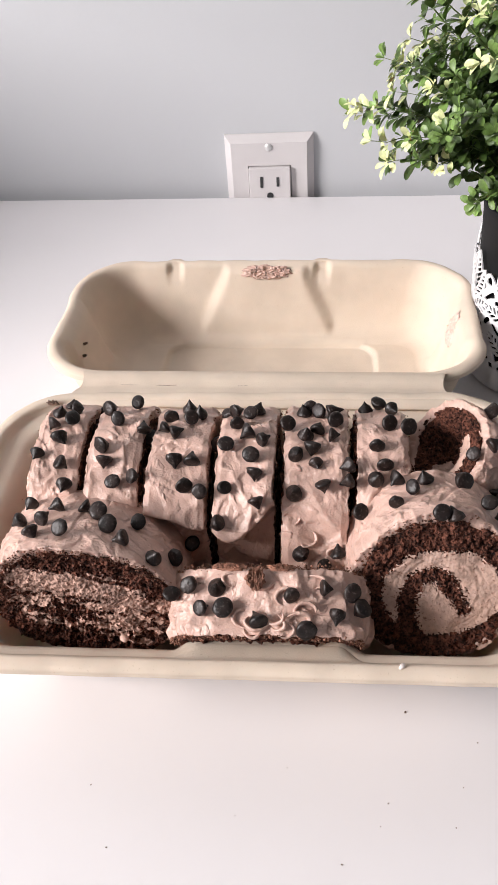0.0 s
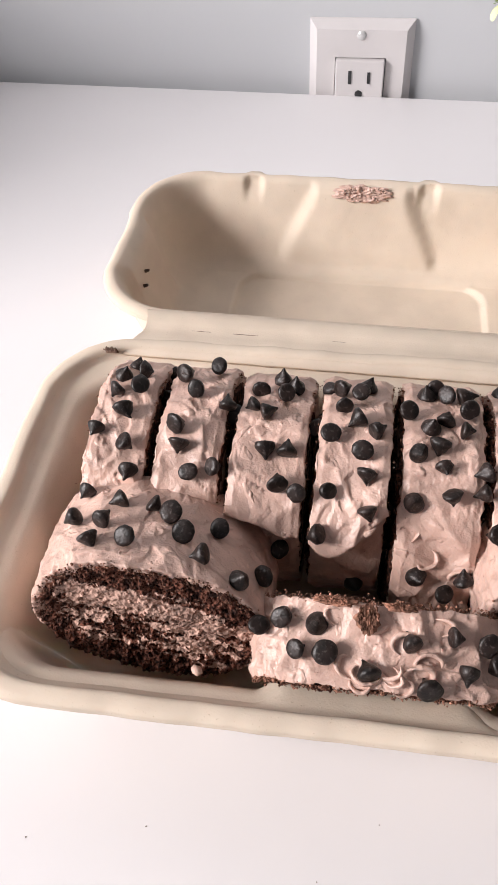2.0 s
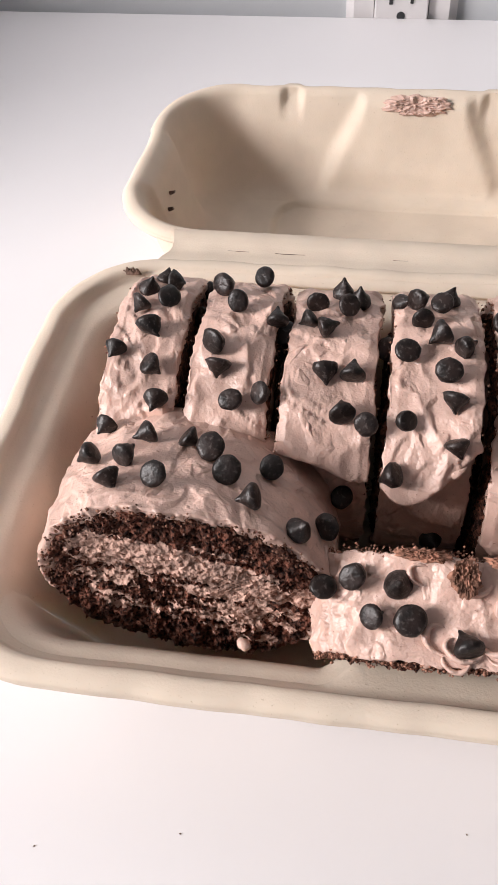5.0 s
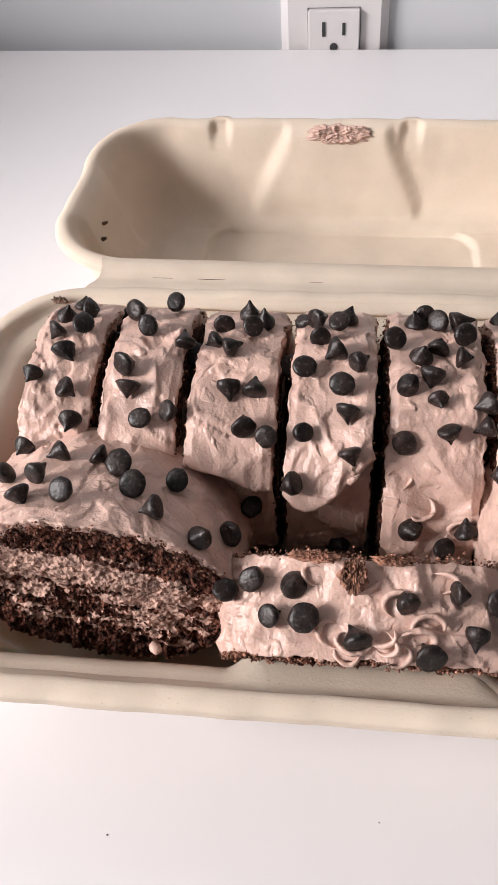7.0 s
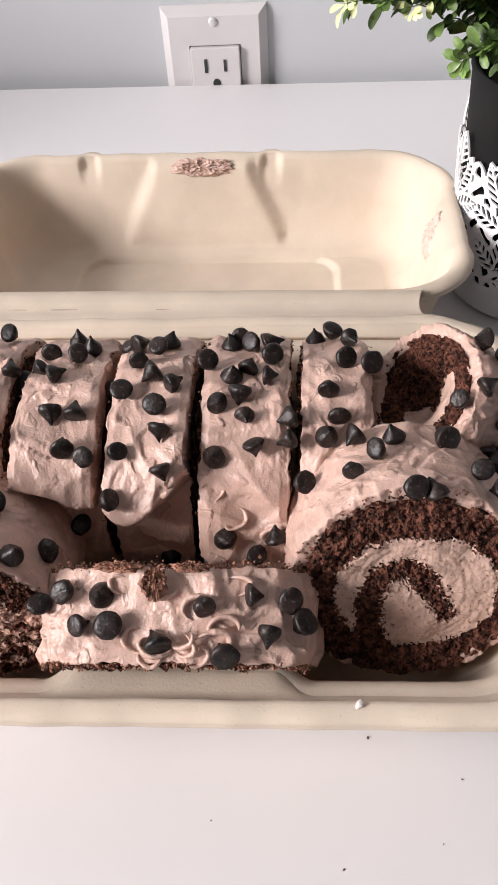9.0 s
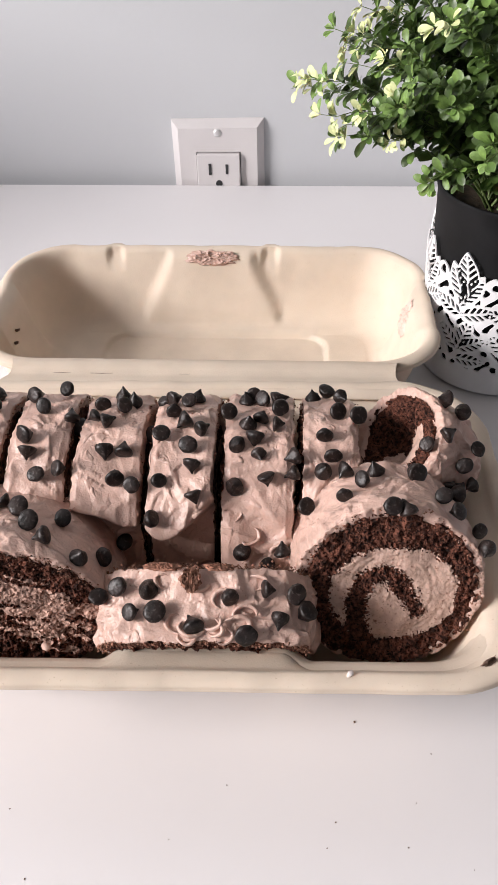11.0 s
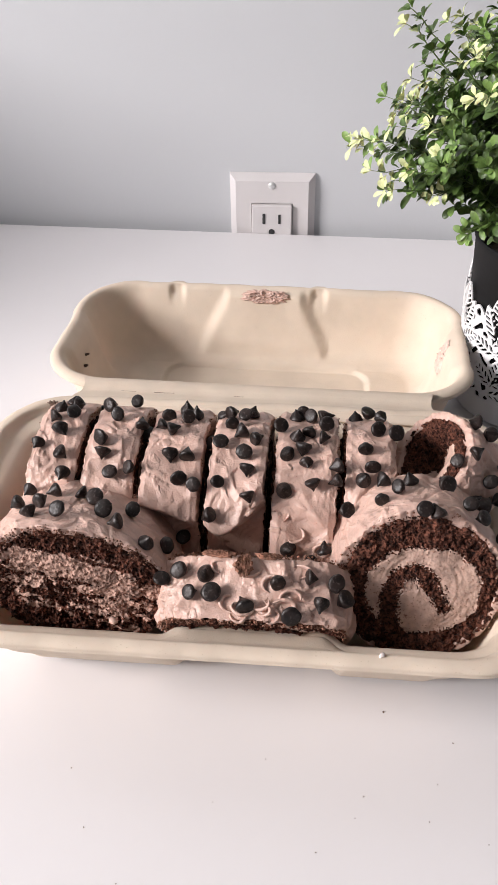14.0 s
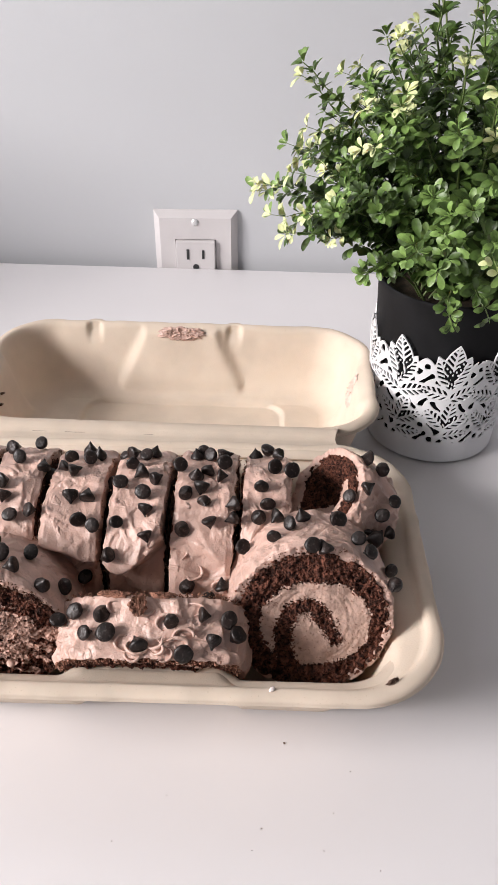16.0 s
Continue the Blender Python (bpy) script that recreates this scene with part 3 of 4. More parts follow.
# the long row of slices: axis along x
LOG_Y, LOG_Z, LOG_R = 0.0975, 0.0405, 0.0345
edges = (-0.0315, -0.0095, 0.0135, 0.0390, 0.0640, 0.0910, 0.1130)
LOBES = {2: ((0.0125, 29, 0.0150, 0.0036),), 3: ((0.0105, 31.5, 0.0150, 0.0050),), 4: ((0.012, -5, 0.014, 0.0016),)}
for k in range(6):
    xa, xb = edges[k] + 0.0013, edges[k + 1] - 0.0013
    m = pose(xa, LOG_Y, LOG_Z, 0, 0, -90) @ pose(0, 0, 0, 0, 0, 0)
    cakes["log%d" % k] = rolled("cake_slice", m, LOG_R + (0, 0.0004, -0.0006, 0.0002, 0.0006, 0)[k], xb - xa, seed=3.7 * k + 1, detail=1.9, rugged=1.0, crumbs=((0.0, 15, 150, 22, 0.0008), (1.0, 15, 150, 26, 0.0009)), lip=0.0042, phase=40 * k, drips=0.5, lobes=LOBES.get(k, ()), bare=0.8 if k in (2, 3) else 1.0, cover=(-70, 290), label="chocolate roll slice with cream and chocolate chips, beside others")
# turned slice at the end of the row
cakes["end"] = rolled("cake_slice", look((0.1258, 0.1005, 0.0700), (0.1390, 0.1040, 0.0570)) @ pose(0, 0, 0, -90, 0, 0), 0.0160, 0.024, sx=1.12, seed=21.0, detail=1.6, lip=0.0040, mask=hollow_mask, dent=hollow_dent, label="turned chocolate roll slice showing its hollow cut face")
# two rolls that show their cut faces, and the slice between them
cakes["left"] = rolled("cake_roll", pose(-0.0012, 0.0340, 0.0515, -19, 14, 2), 0.0318, 0.036, sx=1.0, sz=0.79, power=2.3, fill=M_SMEARED, mask=flat_roll_mask, undercut=0.32, crumbs=((0.0, 0, 195, 240, 0.0020),), seed=31.0, detail=2.4, rugged=0.8, lip=0.0034, cover=(-25, 205), crown=True, label="flattened chocolate cream roll with its crumbly cut face")
cakes["right"] = rolled("cake_roll", pose(0.1198, 0.0430, 0.0545, -16, 0, 2), 0.0278, 0.032, mask=round_roll_mask, crumbs=((0.0, -40, 220, 130, 0.0018),), seed=47.0, detail=2.4, rugged=0.9, lip=0.0030, cover=(-60, 240), crown=True, label="round chocolate cream roll showing its spiral cut face")
cakes["bar"] = rolled("cake_slice", pose(0.0620, 0.0190, 0.0590, 28, -2, 0) @ pose(0, 0, -0.0195), 0.0310, 0.0225, sx=1.0, sz=0.56, power=3.0, crumbs=((0.0, 5, 175, 330, 0.0012), (1.0, 5, 175, 420, 0.0014)), seed=63.4, detail=2.2, rugged=1.8, lip=0.0030, phase=90, label="small chocolate roll slice lying with frosted rim upward")


# ---- plant in a lace pot ----
PX, PY = 0.199, 0.2555
plant = thing("potted_plant", pose(PX, PY, 0), "artificial green leafy plant in a black pot with lace sleeve", "plant")
v, f = revolve([(0.0, 0.004), (0.0345, 0.004), (0.0352, 0.010), (0.0400, 0.096), (0.0408, 0.0985), (0.0404, 0.100), (0.0388, 0.0995), (0.0383, 0.092), (0.0375, 0.088), (0.0, 0.090)], 56)
piece("inner_pot", mesh_of("inner_pot", v, f, M_POT), plant, "matt black plastic inner pot")
v, f = revolve([(0.037, 0.0895), (0.025, 0.0925), (0.0, 0.0935)], 30)
piece("soil", mesh_of("soil", v, f, M_SOIL), plant, "brown foam filling")


def lace_sleeve():
    """White sleeve with cut-out leaves; the holes are cut along smooth lines."""
    rng = random.Random(5)
    nu, nv, top = 560, 150, 0.088
    around = 2 * math.pi * 0.040
    motif = []
    for k in range(9):
        u = around * k / 9
        for dv, ang, ln, wd in ((0.066, 90, 0.026, 0.0058), (0.060, 62, 0.024, 0.0048), (0.060, 118, 0.024, 0.0048), (0.047, 22, 0.021, 0.0046), (0.047, 158, 0.021, 0.0046), (0.034, 75, 0.022, 0.0048), (0.030, 140, 0.020, 0.0044), (0.029, 38, 0.020, 0.0044), (0.020, 5, 0.019, 0.0042)):
            a = radians(ang + rng.uniform(-10, 10))
            du = 0.008 * math.cos(radians(ang)) + rng.uniform(-0.001, 0.001)
            motif.append((u + du, dv + rng.uniform(-0.0015, 0.0015), math.cos(a), math.sin(a), ln / 2, wd))

    def value(u, z):
        """Above zero where there is metal."""
        if z < 0.0125:
            return 0.001
        crown = 0.0665 + 0.0025 * math.cos(u / around * 2 * math.pi * 18)
        inside_any, hole, cover_leaf = False, -1.0, -1.0
        for mu, mv, c, s, hl, wd in motif:
            du = (u - mu + around / 2) % around - around / 2
            if abs(du) > 0.014 or abs(z - mv) > 0.014:
                continue
            dz = z - mv
            a, b = du * c + dz * s, -du * s + dz * c
            if abs(a) > hl:
                continue
            inside = wd * (1 - (a / hl) ** 2) - abs(b)
            cover_leaf = max(cover_leaf, inside)
            if inside > -0.0004:
                inside_any = True
            if inside > 0:
                slit = min(inside - 0.0007, abs(b) - 0.00045, abs(((a - abs(b) * 0.9) / 0.0032) % 1 - 0.5) * 0.0032 - 0.00062)
                hole = max(hole, slit)
        if not inside_any:
            cell = 0.5 * (math.sin(u * 900 + 2 * math.sin(z * 500)) + math.sin(z * 820 + 2 * math.sin(u * 430)))
            hole = max(hole, (cell - 0.22) * 0.0016)
        value_here = -hole
        if z > crown:
            value_here = min(value_here, max(crown - z, cover_leaf))
        if z < 0.0150:
            value_here = max(value_here, 0.0150 - z)
        return value_here

    table_v = [[value(around * i / nu, 0.0015 + (top - 0.0015) * j / nv) for i in range(nu)] for j in range(nv + 1)]
    verts, faces, index = [], [], {}

    def vert(i, j):
        key = (round(i, 4), round(j, 4))
        if key not in index:
            a = 2 * math.pi * i / nu + 0.5
            z = 0.0015 + (top - 0.0015) * j / nv
            r = 0.0372 + 0.0055 * z / top
            index[key] = len(verts)
            verts.append((r * math.cos(a), r * math.sin(a), z))
        return index[key]

    for j in range(nv):
        for i in range(nu):
            ring = ((i, j), (i + 1, j), (i + 1, j + 1), (i, j + 1))
            vals = [table_v[b][a % nu] for a, b in ring]
            if max(vals) <= 0:
                continue
            poly = []
            for k in range(4):
                p, q, fp, fq = ring[k], ring[(k + 1) % 4], vals[k], vals[(k + 1) % 4]
                if fp > 0:
                    poly.append(vert(p[0] % nu, p[1]))
                if (fp > 0) != (fq > 0):
                    t = fp / (fp - fq)
                    x = p[0] + (q[0] - p[0]) * t
                    poly.append(vert(x % nu if x != nu else 0, p[1] + (q[1] - p[1]) * t))
            poly = list(dict.fromkeys(poly))
            if len(poly) > 2:
                faces.append(tuple(poly))
    ob = piece("lace_sleeve", mesh_of("lace_sleeve", verts, faces, M_LACE, False), plant, "white metal sleeve cut in a leaf lace pattern")
    s = ob.modifiers.new("thickness", "SOLIDIFY")
    s.thickness, s.offset = 0.0008, -1
    return ob


lace_sleeve()


def leaf_points(length, width, cup):
    """An oval, slightly cupped leaf with a short stalk end."""
    verts, faces = [], []
    rows_l = ((0.0, 0.14), (0.15, 0.32), (0.35, 0.68), (0.55, 0.94), (0.72, 1.0), (0.87, 0.86), (0.96, 0.55), (1.0, 0.12))
    for t, k in rows_l:
        w, bend = width * k, -cup * t * t * length
        verts += [(length * t, -w / 2, bend + 0.16 * w), (length * t, 0, bend), (length * t, w / 2, bend + 0.16 * w)]
    for k in range(len(rows_l) - 1):
        faces += [(k * 3 + i, k * 3 + i + 3, k * 3 + i + 4, k * 3 + i + 1) for i in (0, 1)]
    return verts, faces


LEAF_KINDS = []
for mat in (M_LEAF, M_YOUNG, M_TIP):
    for ln, wd, cup in ((0.0070, 0.0040, 0.35), (0.0058, 0.0036, 0.1), (0.0076, 0.0040, 0.5)):
        k = 0.95 if mat == M_TIP else 1
        lv, lf = leaf_points(ln * k, wd * k, cup)
        LEAF_KINDS.append((mesh_of("leaf", lv, lf, mat), lv, lf))


def foliage():
    rng = random.Random(11)
    loose = {0: ([], []), 1: ([], []), 2: ([], [])}
    single = 0
    stems = []
    for k in range(120):
        az = rng.uniform(0, 2 * math.pi)
        lean = rng.uniform(0.05, 1.0) ** 0.8
        reach, rise = 0.033 + 0.070 * lean, (0.172 - 0.112 * lean) * rng.uniform(0.75, 1.08)
        stems.append((az, reach * rng.uniform(0.75, 1.05), rise))
    stems += [(math.pi * 1.02, 0.104, 0.056), (math.pi * 1.12, 0.100, 0.042), (math.pi * 0.97, 0.088, 0.105), (math.pi * 1.05, 0.090, 0.115), (math.pi * 1.16, 0.080, 0.040), (math.pi * 1.22, 0.070, 0.026), (math.pi * 1.44, 0.058, 0.006), (math.pi * 1.52, 0.060, 0.012), (math.pi * 1.6, 0.062, 0.015), (math.pi * 1.0, 0.11, 0.052), (math.pi * 1.06, 0.108, 0.060), (math.pi * 1.1, 0.104, 0.050), (math.pi * 0.94, 0.10, 0.044), (math.pi * 1.14, 0.092, 0.052), (math.pi * 1.03, 0.092, 0.036), (math.pi * 1.2, 0.09, 0.06), (math.pi * 1.36, 0.09, 0.05), (math.pi * 1.48, 0.09, 0.06)]
    for az, reach, rise in stems:
        pale = rng.random() < (0.55 if math.cos(az) < -0.45 else 0.24) or reach > 0.103
        start = Vector((rng.uniform(-0.02, 0.02), rng.uniform(-0.02, 0.02), 0.092))
        tip = Vector((reach * math.cos(az), reach * math.sin(az), 0.092 + rise))
        midp = start.lerp(tip, 0.5) + Vector((0, 0, 0.022 + 0.012 * rng.random()))
        pts = []
        n = 15
        for i in range(n + 1):
            t = i / n
            pts.append(start * (1 - t) ** 2 + midp * 2 * t * (1 - t) + tip * t * t + Vector((rng.gauss(0, 0.0008), rng.gauss(0, 0.0008), rng.gauss(0, 0.0006))))
        sv, sf = [], []
        for i, p in enumerate(pts):
            r = 0.0010 * (1 - 0.55 * i / n)
            sv += [p + Vector((r * math.cos(a), r * math.sin(a), 0)) for a in (0, 2.09, 4.19)]
        for i in range(n):
            sf += [(i * 3 + a, i * 3 + (a + 1) % 3, i * 3 + 3 + (a + 1) % 3, i * 3 + 3 + a) for a in range(3)]
        piece("stem", mesh_of("stem", sv, sf, M_STEM), plant)
        for i in range(3, n + 1):
            way = (pts[i] - pts[i - 1]).normalized()
            last = i >= n - 1
            count = 7 if not last else 8
            for c in range(count):
                a = rng.uniform(0, 2 * math.pi)
                side = way.orthogonal().normalized()
                out = (Matrix.Rotation(a, 3, way) @ side)
                d = (out * rng.uniform(0.6, 1.0) + way * rng.uniform(0.35, 0.9) + Vector((0, 0, 0.25))).normalized()
                up = (way + Vector((0, 0, 0.8)) + Vector((rng.gauss(0, 0.3), rng.gauss(0, 0.3), 0))).normalized()
                yv = up.cross(d).normalized()
                zv = d.cross(yv)
                t = i / n
                tone = 2 if pale and last and rng.random() < (0.95 if i == n else 0.6) else (1 if rng.random() < 0.10 + 0.5 * max(0, t - 0.55) / 0.45 else 0)
                kind = tone * 3 + rng.randrange(3)
                s = rng.uniform(0.75, 1.2) * (1.0 - 0.25 * (t > 0.85))
                mat = Matrix.Translation(pts[i] + out * 0.001) @ Matrix((d, yv, zv)).transposed().to_4x4() @ Matrix.Scale(s, 4)
                near = (pts[i].y < 0.02 or pts[i].x < -0.05) and i > 7
                if near and single < 300:
                    ob = piece("leaf", LEAF_KINDS[kind][0], plant)
                    ob.matrix_basis = mat
                    single += 1
                else:
                    V, F = loose[tone]
                    b = len(V)
                    V += [mat @ Vector(p) for p in LEAF_KINDS[kind][1]]
                    F += [tuple(b + q for q in fc) for fc in LEAF_KINDS[kind][2]]
    for tone, mat in enumerate((M_LEAF, M_YOUNG, M_TIP)):
        tagged(piece("leaves", mesh_of("leaves", *loose[tone], mat), plant, ("dense dark green leaves", "lighter green leaves", "pale yellow-green tip leaves")[tone]), kind="stuff")


foliage()


# ---- crumbs and smears ----
def crumb(x, y, z, size, mat, label, seed):
    """A small ragged crumb."""
    bm = bmesh.new()
    bmesh.ops.create_icosphere(bm, subdivisions=2, radius=1)
    for v in bm.verts:
        v.co *= 1 + 0.55 * noise.noise(v.co * 1.7 + Vector((seed, seed, 0)))
        v.co = Vector((v.co.x * size, v.co.y * size * 0.7, v.co.z * size * 0.5))
    ob = part("crumb", bm, mat, smooth=True)
    ob.matrix_world = pose(x, y, z + size * 0.3, 0, 0, seed * 77)
    return tagged(ob, label, "crumb", "crumbs round the box")


for k, (x, y, size) in enumerate(((0.112, 0.0300, 0.0011), (0.088, -0.0260, 0.0007), (0.104, -0.0050, 0.0007), (0.126, -0.0120, 0.0006), (0.101, -0.0130, 0.0005), (0.0100, -0.0250, 0.0007), (0.0, -0.0040, 0.0006), (0.0520, -0.0120, 0.0005), (0.1370, 0.0190, 0.0006), (-0.0350, -0.0120, 0.0006), (0.0690, 0.0060, 0.0005), (-0.0600, -0.0300, 0.0006), (0.145, -0.0180, 0.0005), (0.0250, -0.0420, 0.0005), (0.1300, 0.0020, 0.0005))):
    crumb(x, y, 0.0, size * 0.45, M_CRUMB, "tiny dark crumb on the white table", k + 1)
crumb(0.1060, 0.0135, 0.0530, 0.0012, M_TIP_CREAM, "pale cream crumb on the box rim", 31)
crumb(0.0135, 0.0245, 0.0468, 0.0020, M_CREAM, "soft cream crumb inside the box wall", 37)
smear("cream_smear", 0.1477, 0.2400, 0.0340, 0.0085, 0.0095, (-0.965, 0, 0.262), 8.4, M_PINK, container, "thin pink cream smear on the lid end", 0.0016)
smear("chocolate_smear", 0.1470, 0.0190, 0.0524, 0.0030, 0.0012, (0.1, -0.15, 0.98), 5.2, M_CRUMB, container, "brown chocolate smear on the rim")
smear("chocolate_smear", -0.0430, 0.1470, 0.0530, 0.0030, 0.0007, (0, 0, 1), 6.1, M_CRUMB, container, "brown chocolate smear on the rim")
smear("chocolate_smear", -0.0505, 0.2260, 0.0330, 0.0008, 0.0007, (0.93, 0, 0.36), 2.3, M_CRUMB, container, "small brown chocolate spot")
smear("chocolate_smear", -0.0495, 0.2180, 0.0305, 0.0007, 0.0008, (0.93, 0, 0.36), 9.3, M_CRUMB, container, "small brown chocolate spot")


# ---- chocolate chips ----
def chip_mesh(k):
    rng = random.Random(k)
    prof = [(0.0, -0.0008), (0.0010, -0.00078), (0.0020, -0.0007), (0.0028, -0.00055), (0.0034, -0.0003), (0.0038, 0.0003), (0.0037, 0.0010), (0.0032, 0.0020), (0.0024, 0.0030), (0.0015, 0.0040), (0.0009, 0.0048), (0.0005, 0.0056), (0.0, 0.0060)]
    tall = rng.uniform(0.85, 1.12)
    v, f = revolve([(r * rng.uniform(0.95, 1.05), z * tall) for r, z in prof], 22)
    bx, by, oval = rng.uniform(-0.0016, 0.0016), rng.uniform(-0.0016, 0.0016), rng.uniform(0.88, 1.08)
    out = []
    for x, y, z in v:
        lean = (max(0, z) / 0.006) ** 2.5
        rough = 0.00030 * noise.noise((x * 480 + k * 3, y * 480, z * 480)) + 0.00012 * noise.noise((x * 1900 + k, y * 1900, z * 1900))
        out.append(((x + bx * lean + rough) * oval, y + by * lean + rough, z + rough * (1 if z > 0 else 0.5)))
    return mesh_of("chocolate_chip", out, f, M_CHIP)


CHIPS = [chip_mesh(k) for k in range(9)]
chip_rng = random.Random(8)
# how a chip lies: point up, flat base towards the room, or on its flank with its tip turned that many degrees from +x
P, D = "point up", "base up"


def chips_on(cake, spots, sunk=0.0):
    """Chips at world places on a piece of cake, each bedded in the frosting."""
    frost = [c for c in cakes[cake].children if c.name.startswith("frosting")][0]
    bpy.context.view_layer.update()
    m = frost.matrix_world
    inv = m.inverted()
    for x, y, z, lie in spots:
        ok, co, no, _ = frost.closest_point_on_mesh(inv @ Vector((x, y, z)))
        co, no = m @ co, (m.to_3x3() @ no).normalized()
        right = (Vector((1, 0, 0)) - no * no.x).normalized()
        along = no.cross(right)
        jog = Vector((chip_rng.gauss(0, 0.12), chip_rng.gauss(0, 0.12), chip_rng.gauss(0, 0.12)))
        if lie == P:
            axis, lift = no + jog, 0.0001
        elif lie == D:
            axis, lift = Vector((0.05, 0.62, -0.70)) + jog * 2.5, 0.0024
        else:
            a = radians(lie)
            axis, lift = right * math.cos(a) + along * math.sin(a) - no * 0.22 + jog, 0.0022
        axis.normalize()
        s = chip_rng.uniform(0.71, 0.87)
        centre = co + no * (lift - sunk) - axis * (0.0 if lie == P else 0.0016)
        turn = axis.to_track_quat("Z", "Y").to_matrix().to_4x4() @ Matrix.Rotation(chip_rng.uniform(0, 6.28), 4, "Z")
        ob = new("chocolate_chip", CHIPS[chip_rng.randrange(9)])
        ob.matrix_world = Matrix.Translation(centre) @ turn @ Matrix.Scale(s, 4)
        tagged(ob, "dark chocolate chip with pale bloom on the cream frosting", "chocolate chip", "chocolate chips on the cake")


chips_on("log0", [(-0.0215, 0.1141, 0.0760, P), (-0.0242, 0.1073, 0.0782, P), (-0.0167, 0.1008, 0.0795, D), (-0.0155, 0.1080, 0.0787, 0), (-0.0242, 0.0984, 0.0788, 225), (-0.0192, 0.0909, 0.0784, 285), (-0.0270, 0.0842, 0.0759, 270), (-0.0184, 0.0811, 0.0753, 350), (-0.0145, 0.0719, 0.0713, 265), (-0.0113, 0.1197, 0.0696, P), (-0.0115, 0.1048, 0.0709, 60)])
chips_on("left", [(-0.0256, 0.0659, 0.0666, 255), (-0.0138, 0.0595, 0.0726, 200), (-0.0155, 0.0501, 0.0760, D), (-0.0249, 0.0513, 0.0728, 190), (-0.0165, 0.0428, 0.0781, 300), (-0.0073, 0.0438, 0.0783, D), (-0.0045, 0.0598, 0.0731, 330), (0.0017, 0.0560, 0.0732, D), (0.0057, 0.0500, 0.0740, D), (0.0131, 0.0424, 0.0756, 200), (0.0151, 0.0557, 0.0687, D), (0.0235, 0.0403, 0.0704, P), (0.0278, 0.0478, 0.0616, D), (0.0294, 0.0667, 0.0475, D), (0.0299, 0.0337, 0.0604, 250)])
chips_on("log1", [(-0.0038, 0.1085, 0.0784, 60), (0.0019, 0.1011, 0.0795, D), (-0.0026, 0.0872, 0.0790, 60), (-0.0005, 0.0809, 0.0764, 260), (0.0037, 0.0737, 0.0718, D), (0.0101, 0.0758, 0.0736, 20), (0.0064, 0.1155, 0.0753, D), (0.0118, 0.0991, 0.0724, D), (0.0111, 0.0984, 0.0791, 90)])
chips_on("log2", [(0.0197, 0.0971, 0.0778, 200), (0.0250, 0.0956, 0.0786, 30), (0.0215, 0.1069, 0.0768, 90), (0.0270, 0.1133, 0.0757, P), (0.0281, 0.1050, 0.0771, D), (0.0257, 0.0831, 0.0753, 268), (0.0317, 0.0843, 0.0753, 100), (0.0298, 0.0728, 0.0730, 110), (0.0352, 0.0704, 0.0711, D), (0.0316, 0.1104, 0.0759, P), (0.0370, 0.0986, 0.0720, D)])
chips_on("log3", [(0.0425, 0.1118, 0.0752, P), (0.0471, 0.1072, 0.0788, 40), (0.0526, 0.1058, 0.0780, D), (0.0540, 0.1125, 0.0762, P), (0.0475, 0.1005, 0.0789, 95), (0.0514, 0.0944, 0.0799, 210), (0.0584, 0.0911, 0.0789, 50), (0.0434, 0.0893, 0.0774, D), (0.0547, 0.0839, 0.0779, D), (0.0562, 0.0764, 0.0761, 258), (0.0570, 0.0665, 0.0712, 280), (0.0448, 0.0722, 0.0726, D), (0.0429, 0.0626, 0.0649, 190), (0.0551, 0.0674, 0.0347, P)])
chips_on("log4", [(0.0728, 0.1100, 0.0774, P), (0.0752, 0.1127, 0.0765, 80), (0.0670, 0.0996, 0.0791, D), (0.0787, 0.1093, 0.0779, D), (0.0843, 0.1095, 0.0786, 30), (0.0734, 0.0947, 0.0794, P), (0.0786, 0.0992, 0.0786, 80), (0.0843, 0.1010, 0.0801, 100), (0.0850, 0.0935, 0.0797, 350), (0.0771, 0.0887, 0.0783, 240), (0.0701, 0.0857, 0.0783, P), (0.0795, 0.0805, 0.0766, 268), (0.0808, 0.0750, 0.0731, 280), (0.0699, 0.0732, 0.0706, P), (0.0884, 0.0816, 0.0764, 200), (0.0892, 0.0767, 0.0732, 210), (0.0724, 0.0597, 0.0535, P), (0.0808, 0.0583, 0.0495, D), (0.0868, 0.0608, 0.0551, 110)])
chips_on("bar", [(0.0363, 0.0360, 0.0632, D), (0.0455, 0.0336, 0.0647, P), (0.0409, 0.0279, 0.0606, D), (0.0485, 0.0270, 0.0620, D), (0.0705, 0.0313, 0.0659, 130), (0.0818, 0.0333, 0.0657, 20), (0.0852, 0.0255, 0.0607, 260), (0.0748, 0.0216, 0.0600, D), (0.0600, 0.0235, 0.0614, 100), (0.0896, 0.0343, 0.0631, D), (0.0925, 0.0302, 0.0595, D)], 0.0008)
chips_on("log5", [(0.0968, 0.1195, 0.0719, P), (0.1014, 0.1193, 0.0727, D), (0.1063, 0.1115, 0.0768, 300), (0.1041, 0.1014, 0.0783, 100), (0.1107, 0.0982, 0.0792, D), (0.1003, 0.0900, 0.0792, 100), (0.1019, 0.0824, 0.0762, 90), (0.0990, 0.0764, 0.0749, P)])
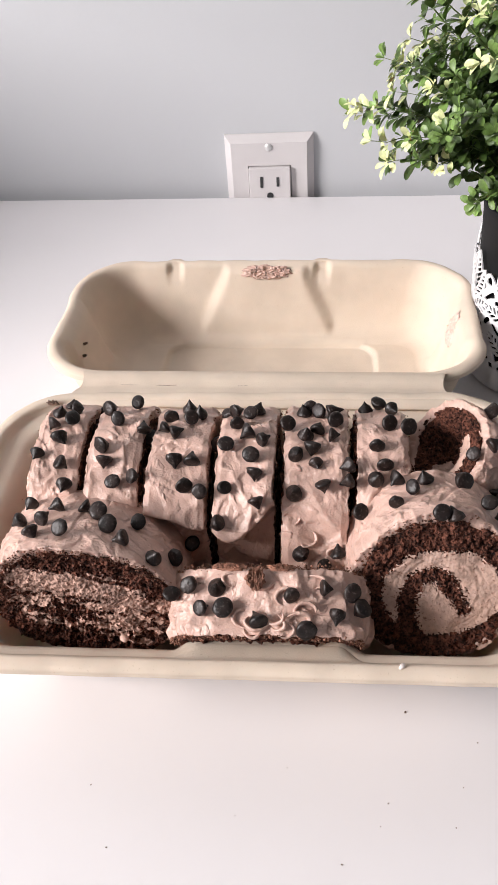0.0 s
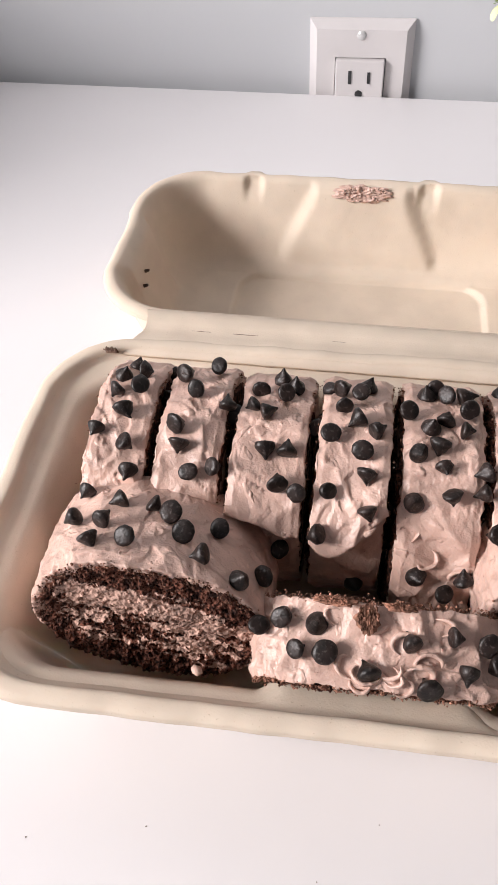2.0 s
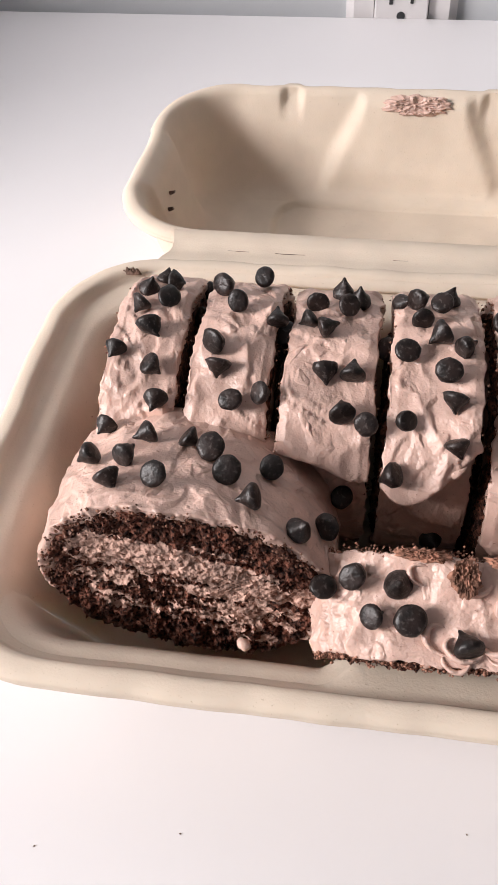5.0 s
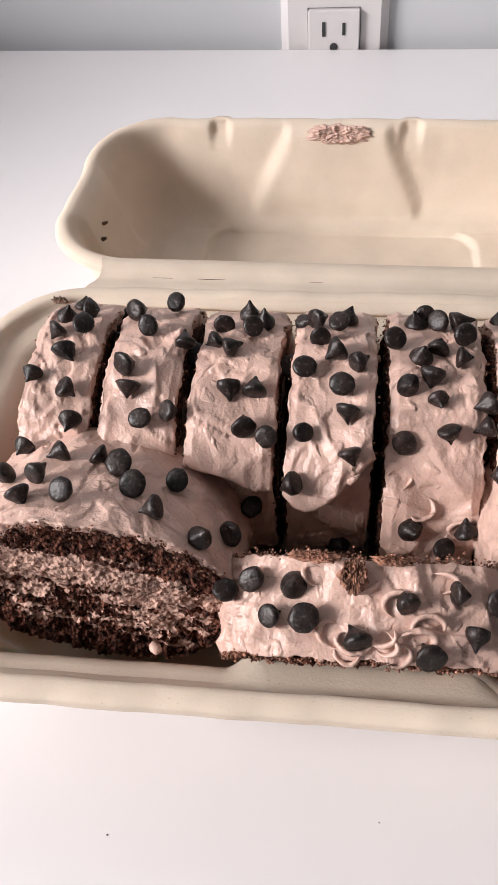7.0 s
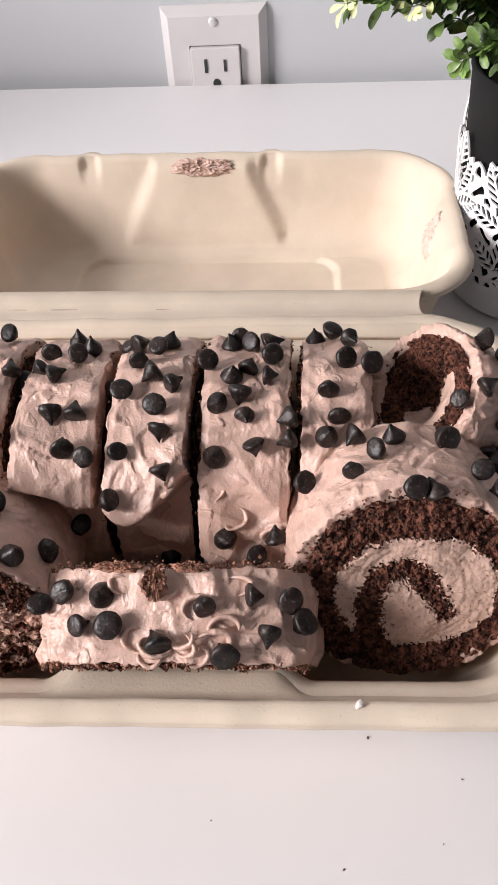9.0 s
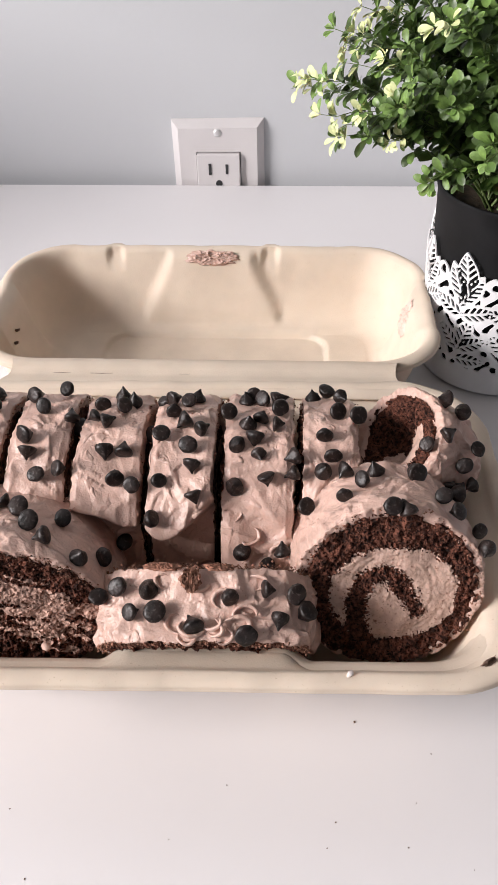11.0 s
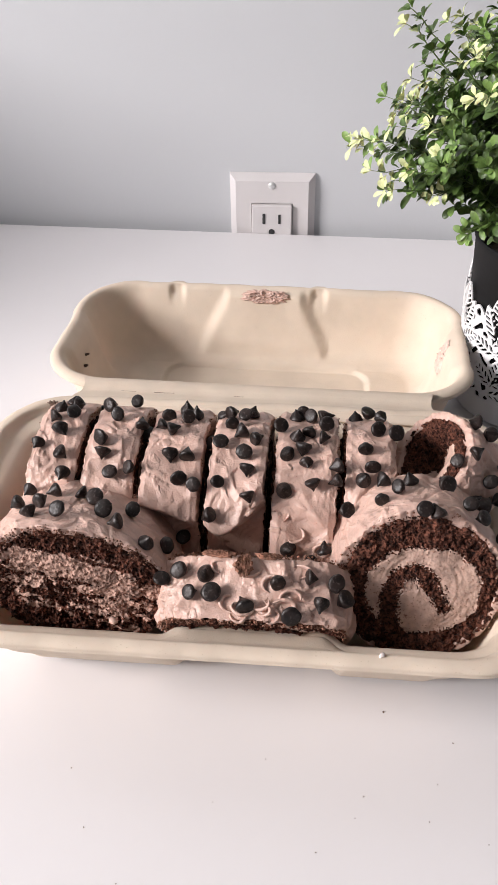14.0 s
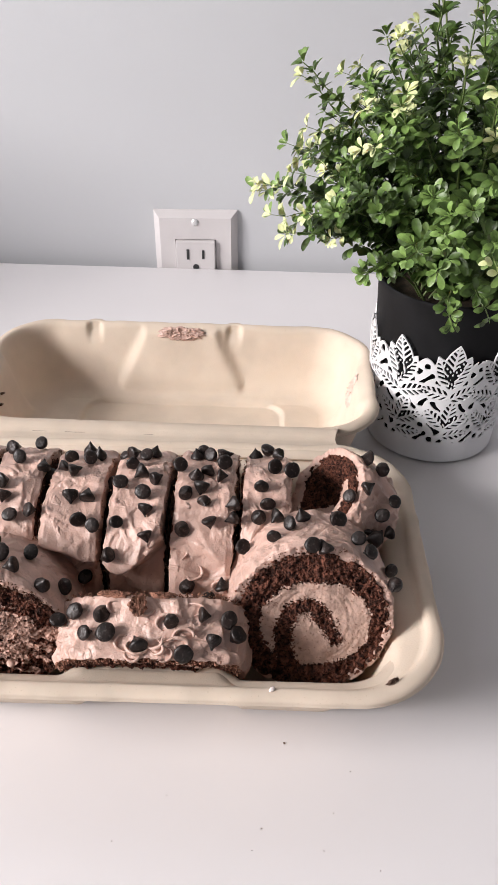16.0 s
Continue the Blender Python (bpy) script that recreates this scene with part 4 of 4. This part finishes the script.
chips_on("right", [(0.1066, 0.0740, 0.0753, 200), (0.1061, 0.0608, 0.0789, 100), (0.1122, 0.0649, 0.0798, D), (0.1159, 0.0718, 0.0789, P), (0.1183, 0.0523, 0.0842, D), (0.1276, 0.0717, 0.0772, 100), (0.1237, 0.0522, 0.0835, 110), (0.0946, 0.0652, 0.0676, 110), (0.1348, 0.0599, 0.0781, 60), (0.1381, 0.0554, 0.0758, D), (0.1465, 0.0602, 0.0653, D), (0.1467, 0.0485, 0.0677, 250), (0.1423, 0.0743, 0.0660, 200)])
chips_on("end", [(0.1415, 0.0815, 0.0648, 20), (0.1404, 0.1053, 0.0829, 180), (0.1411, 0.0920, 0.0806, 20), (0.1366, 0.0880, 0.0765, D), (0.1467, 0.0879, 0.0691, D), (0.1459, 0.1025, 0.0798, 200), (0.1492, 0.0852, 0.0623, 190), (0.1514, 0.0941, 0.0704, D), (0.1464, 0.0840, 0.0626, 30)])


def curl_on(cake, x, y, z, size, seed):
    """A dragged curl of cream on a slice, half round a chip."""
    frost = [c for c in cakes[cake].children if c.name.startswith("frosting")][0]
    bpy.context.view_layer.update()
    m = frost.matrix_world
    ok, co, no, _ = frost.closest_point_on_mesh(m.inverted() @ Vector((x, y, z)))
    co, no = m @ co, (m.to_3x3() @ no).normalized()
    q = no.to_track_quat("Z", "Y").to_matrix()
    verts, nu, nv = [], 12, 30
    for j in range(nv):
        t = j / (nv - 1)
        a = seed * 2.3 + 3.9 * t
        fat = size * 0.24 * math.sin(math.pi * t) ** 0.7 * (1 + 0.35 * noise.noise((t * 5, seed, 0)))
        reach = size * (0.62 + 0.38 * t) * (1 + 0.2 * noise.noise((t * 3, seed, 4)))
        for i in range(nu):
            b = 2 * math.pi * i / nu
            r = reach + fat * 0.8 * math.cos(b)
            lift = fat * (1.1 * math.sin(b) + 0.35) + 0.0002 * noise.noise((a * 6, b * 2, seed))
            verts.append(co + q @ Vector((r * math.cos(a), 0.75 * r * math.sin(a), lift)))
    ob = piece("cream_curl", mesh_of("cream_curl", verts, [f[::-1] for f in grid_faces(nu, nv, True)], M_CREAM), cakes[cake])
    ob.matrix_parent_inverse = cakes[cake].matrix_world.inverted()


for k, (x, y, z, size) in enumerate(((0.0545, 0.0225, 0.0650, 0.0044), (0.0590, 0.0210, 0.0650, 0.0046), (0.0635, 0.0235, 0.0655, 0.0042), (0.0660, 0.0205, 0.0640, 0.0038), (0.0735, 0.0205, 0.0635, 0.0052), (0.0765, 0.0240, 0.0650, 0.0044), (0.0700, 0.0285, 0.0680, 0.0044), (0.0500, 0.0345, 0.0690, 0.0034), (0.0610, 0.0335, 0.0695, 0.0044), (0.0570, 0.0185, 0.0620, 0.0036), (0.0690, 0.0185, 0.0620, 0.0036), (0.0780, 0.0335, 0.0695, 0.0040))):
    curl_on("bar", x, y, z, size, 3.1 * k + 0.7)
# smeared dabs on the row of slices, and a torn crumb patch on the small slice
for k, (cake, x, y, z, size) in enumerate((("log4", 0.0695, 0.0665, 0.0640, 0.0046), ("log4", 0.0745, 0.0625, 0.0575, 0.0042), ("log2", 0.0180, 0.0680, 0.0675, 0.0036), ("log3", 0.0600, 0.0640, 0.0660, 0.0030), ("log4", 0.0865, 0.0600, 0.0530, 0.0046))):
    curl_on(cake, x, y, z, size, 2.3 * k + 1.9)
for x, y, z, sx, sy, seed in ((0.0585, 0.0338, 0.0702, 0.0032, 0.0042, 4.4), (0.0500, 0.0372, 0.0712, 0.0060, 0.0014, 7.1), (0.0670, 0.0372, 0.0716, 0.0050, 0.0012, 1.6)):
    dab = smear("sponge_patch", x, y, z, sx, sy, (0, -0.40, 0.92), seed, M_CRUMBLE, cakes["bar"], "torn brown sponge crumbs in the cream", 0.0014, 9.0)
    dab.matrix_parent_inverse = cakes["bar"].matrix_world.inverted()
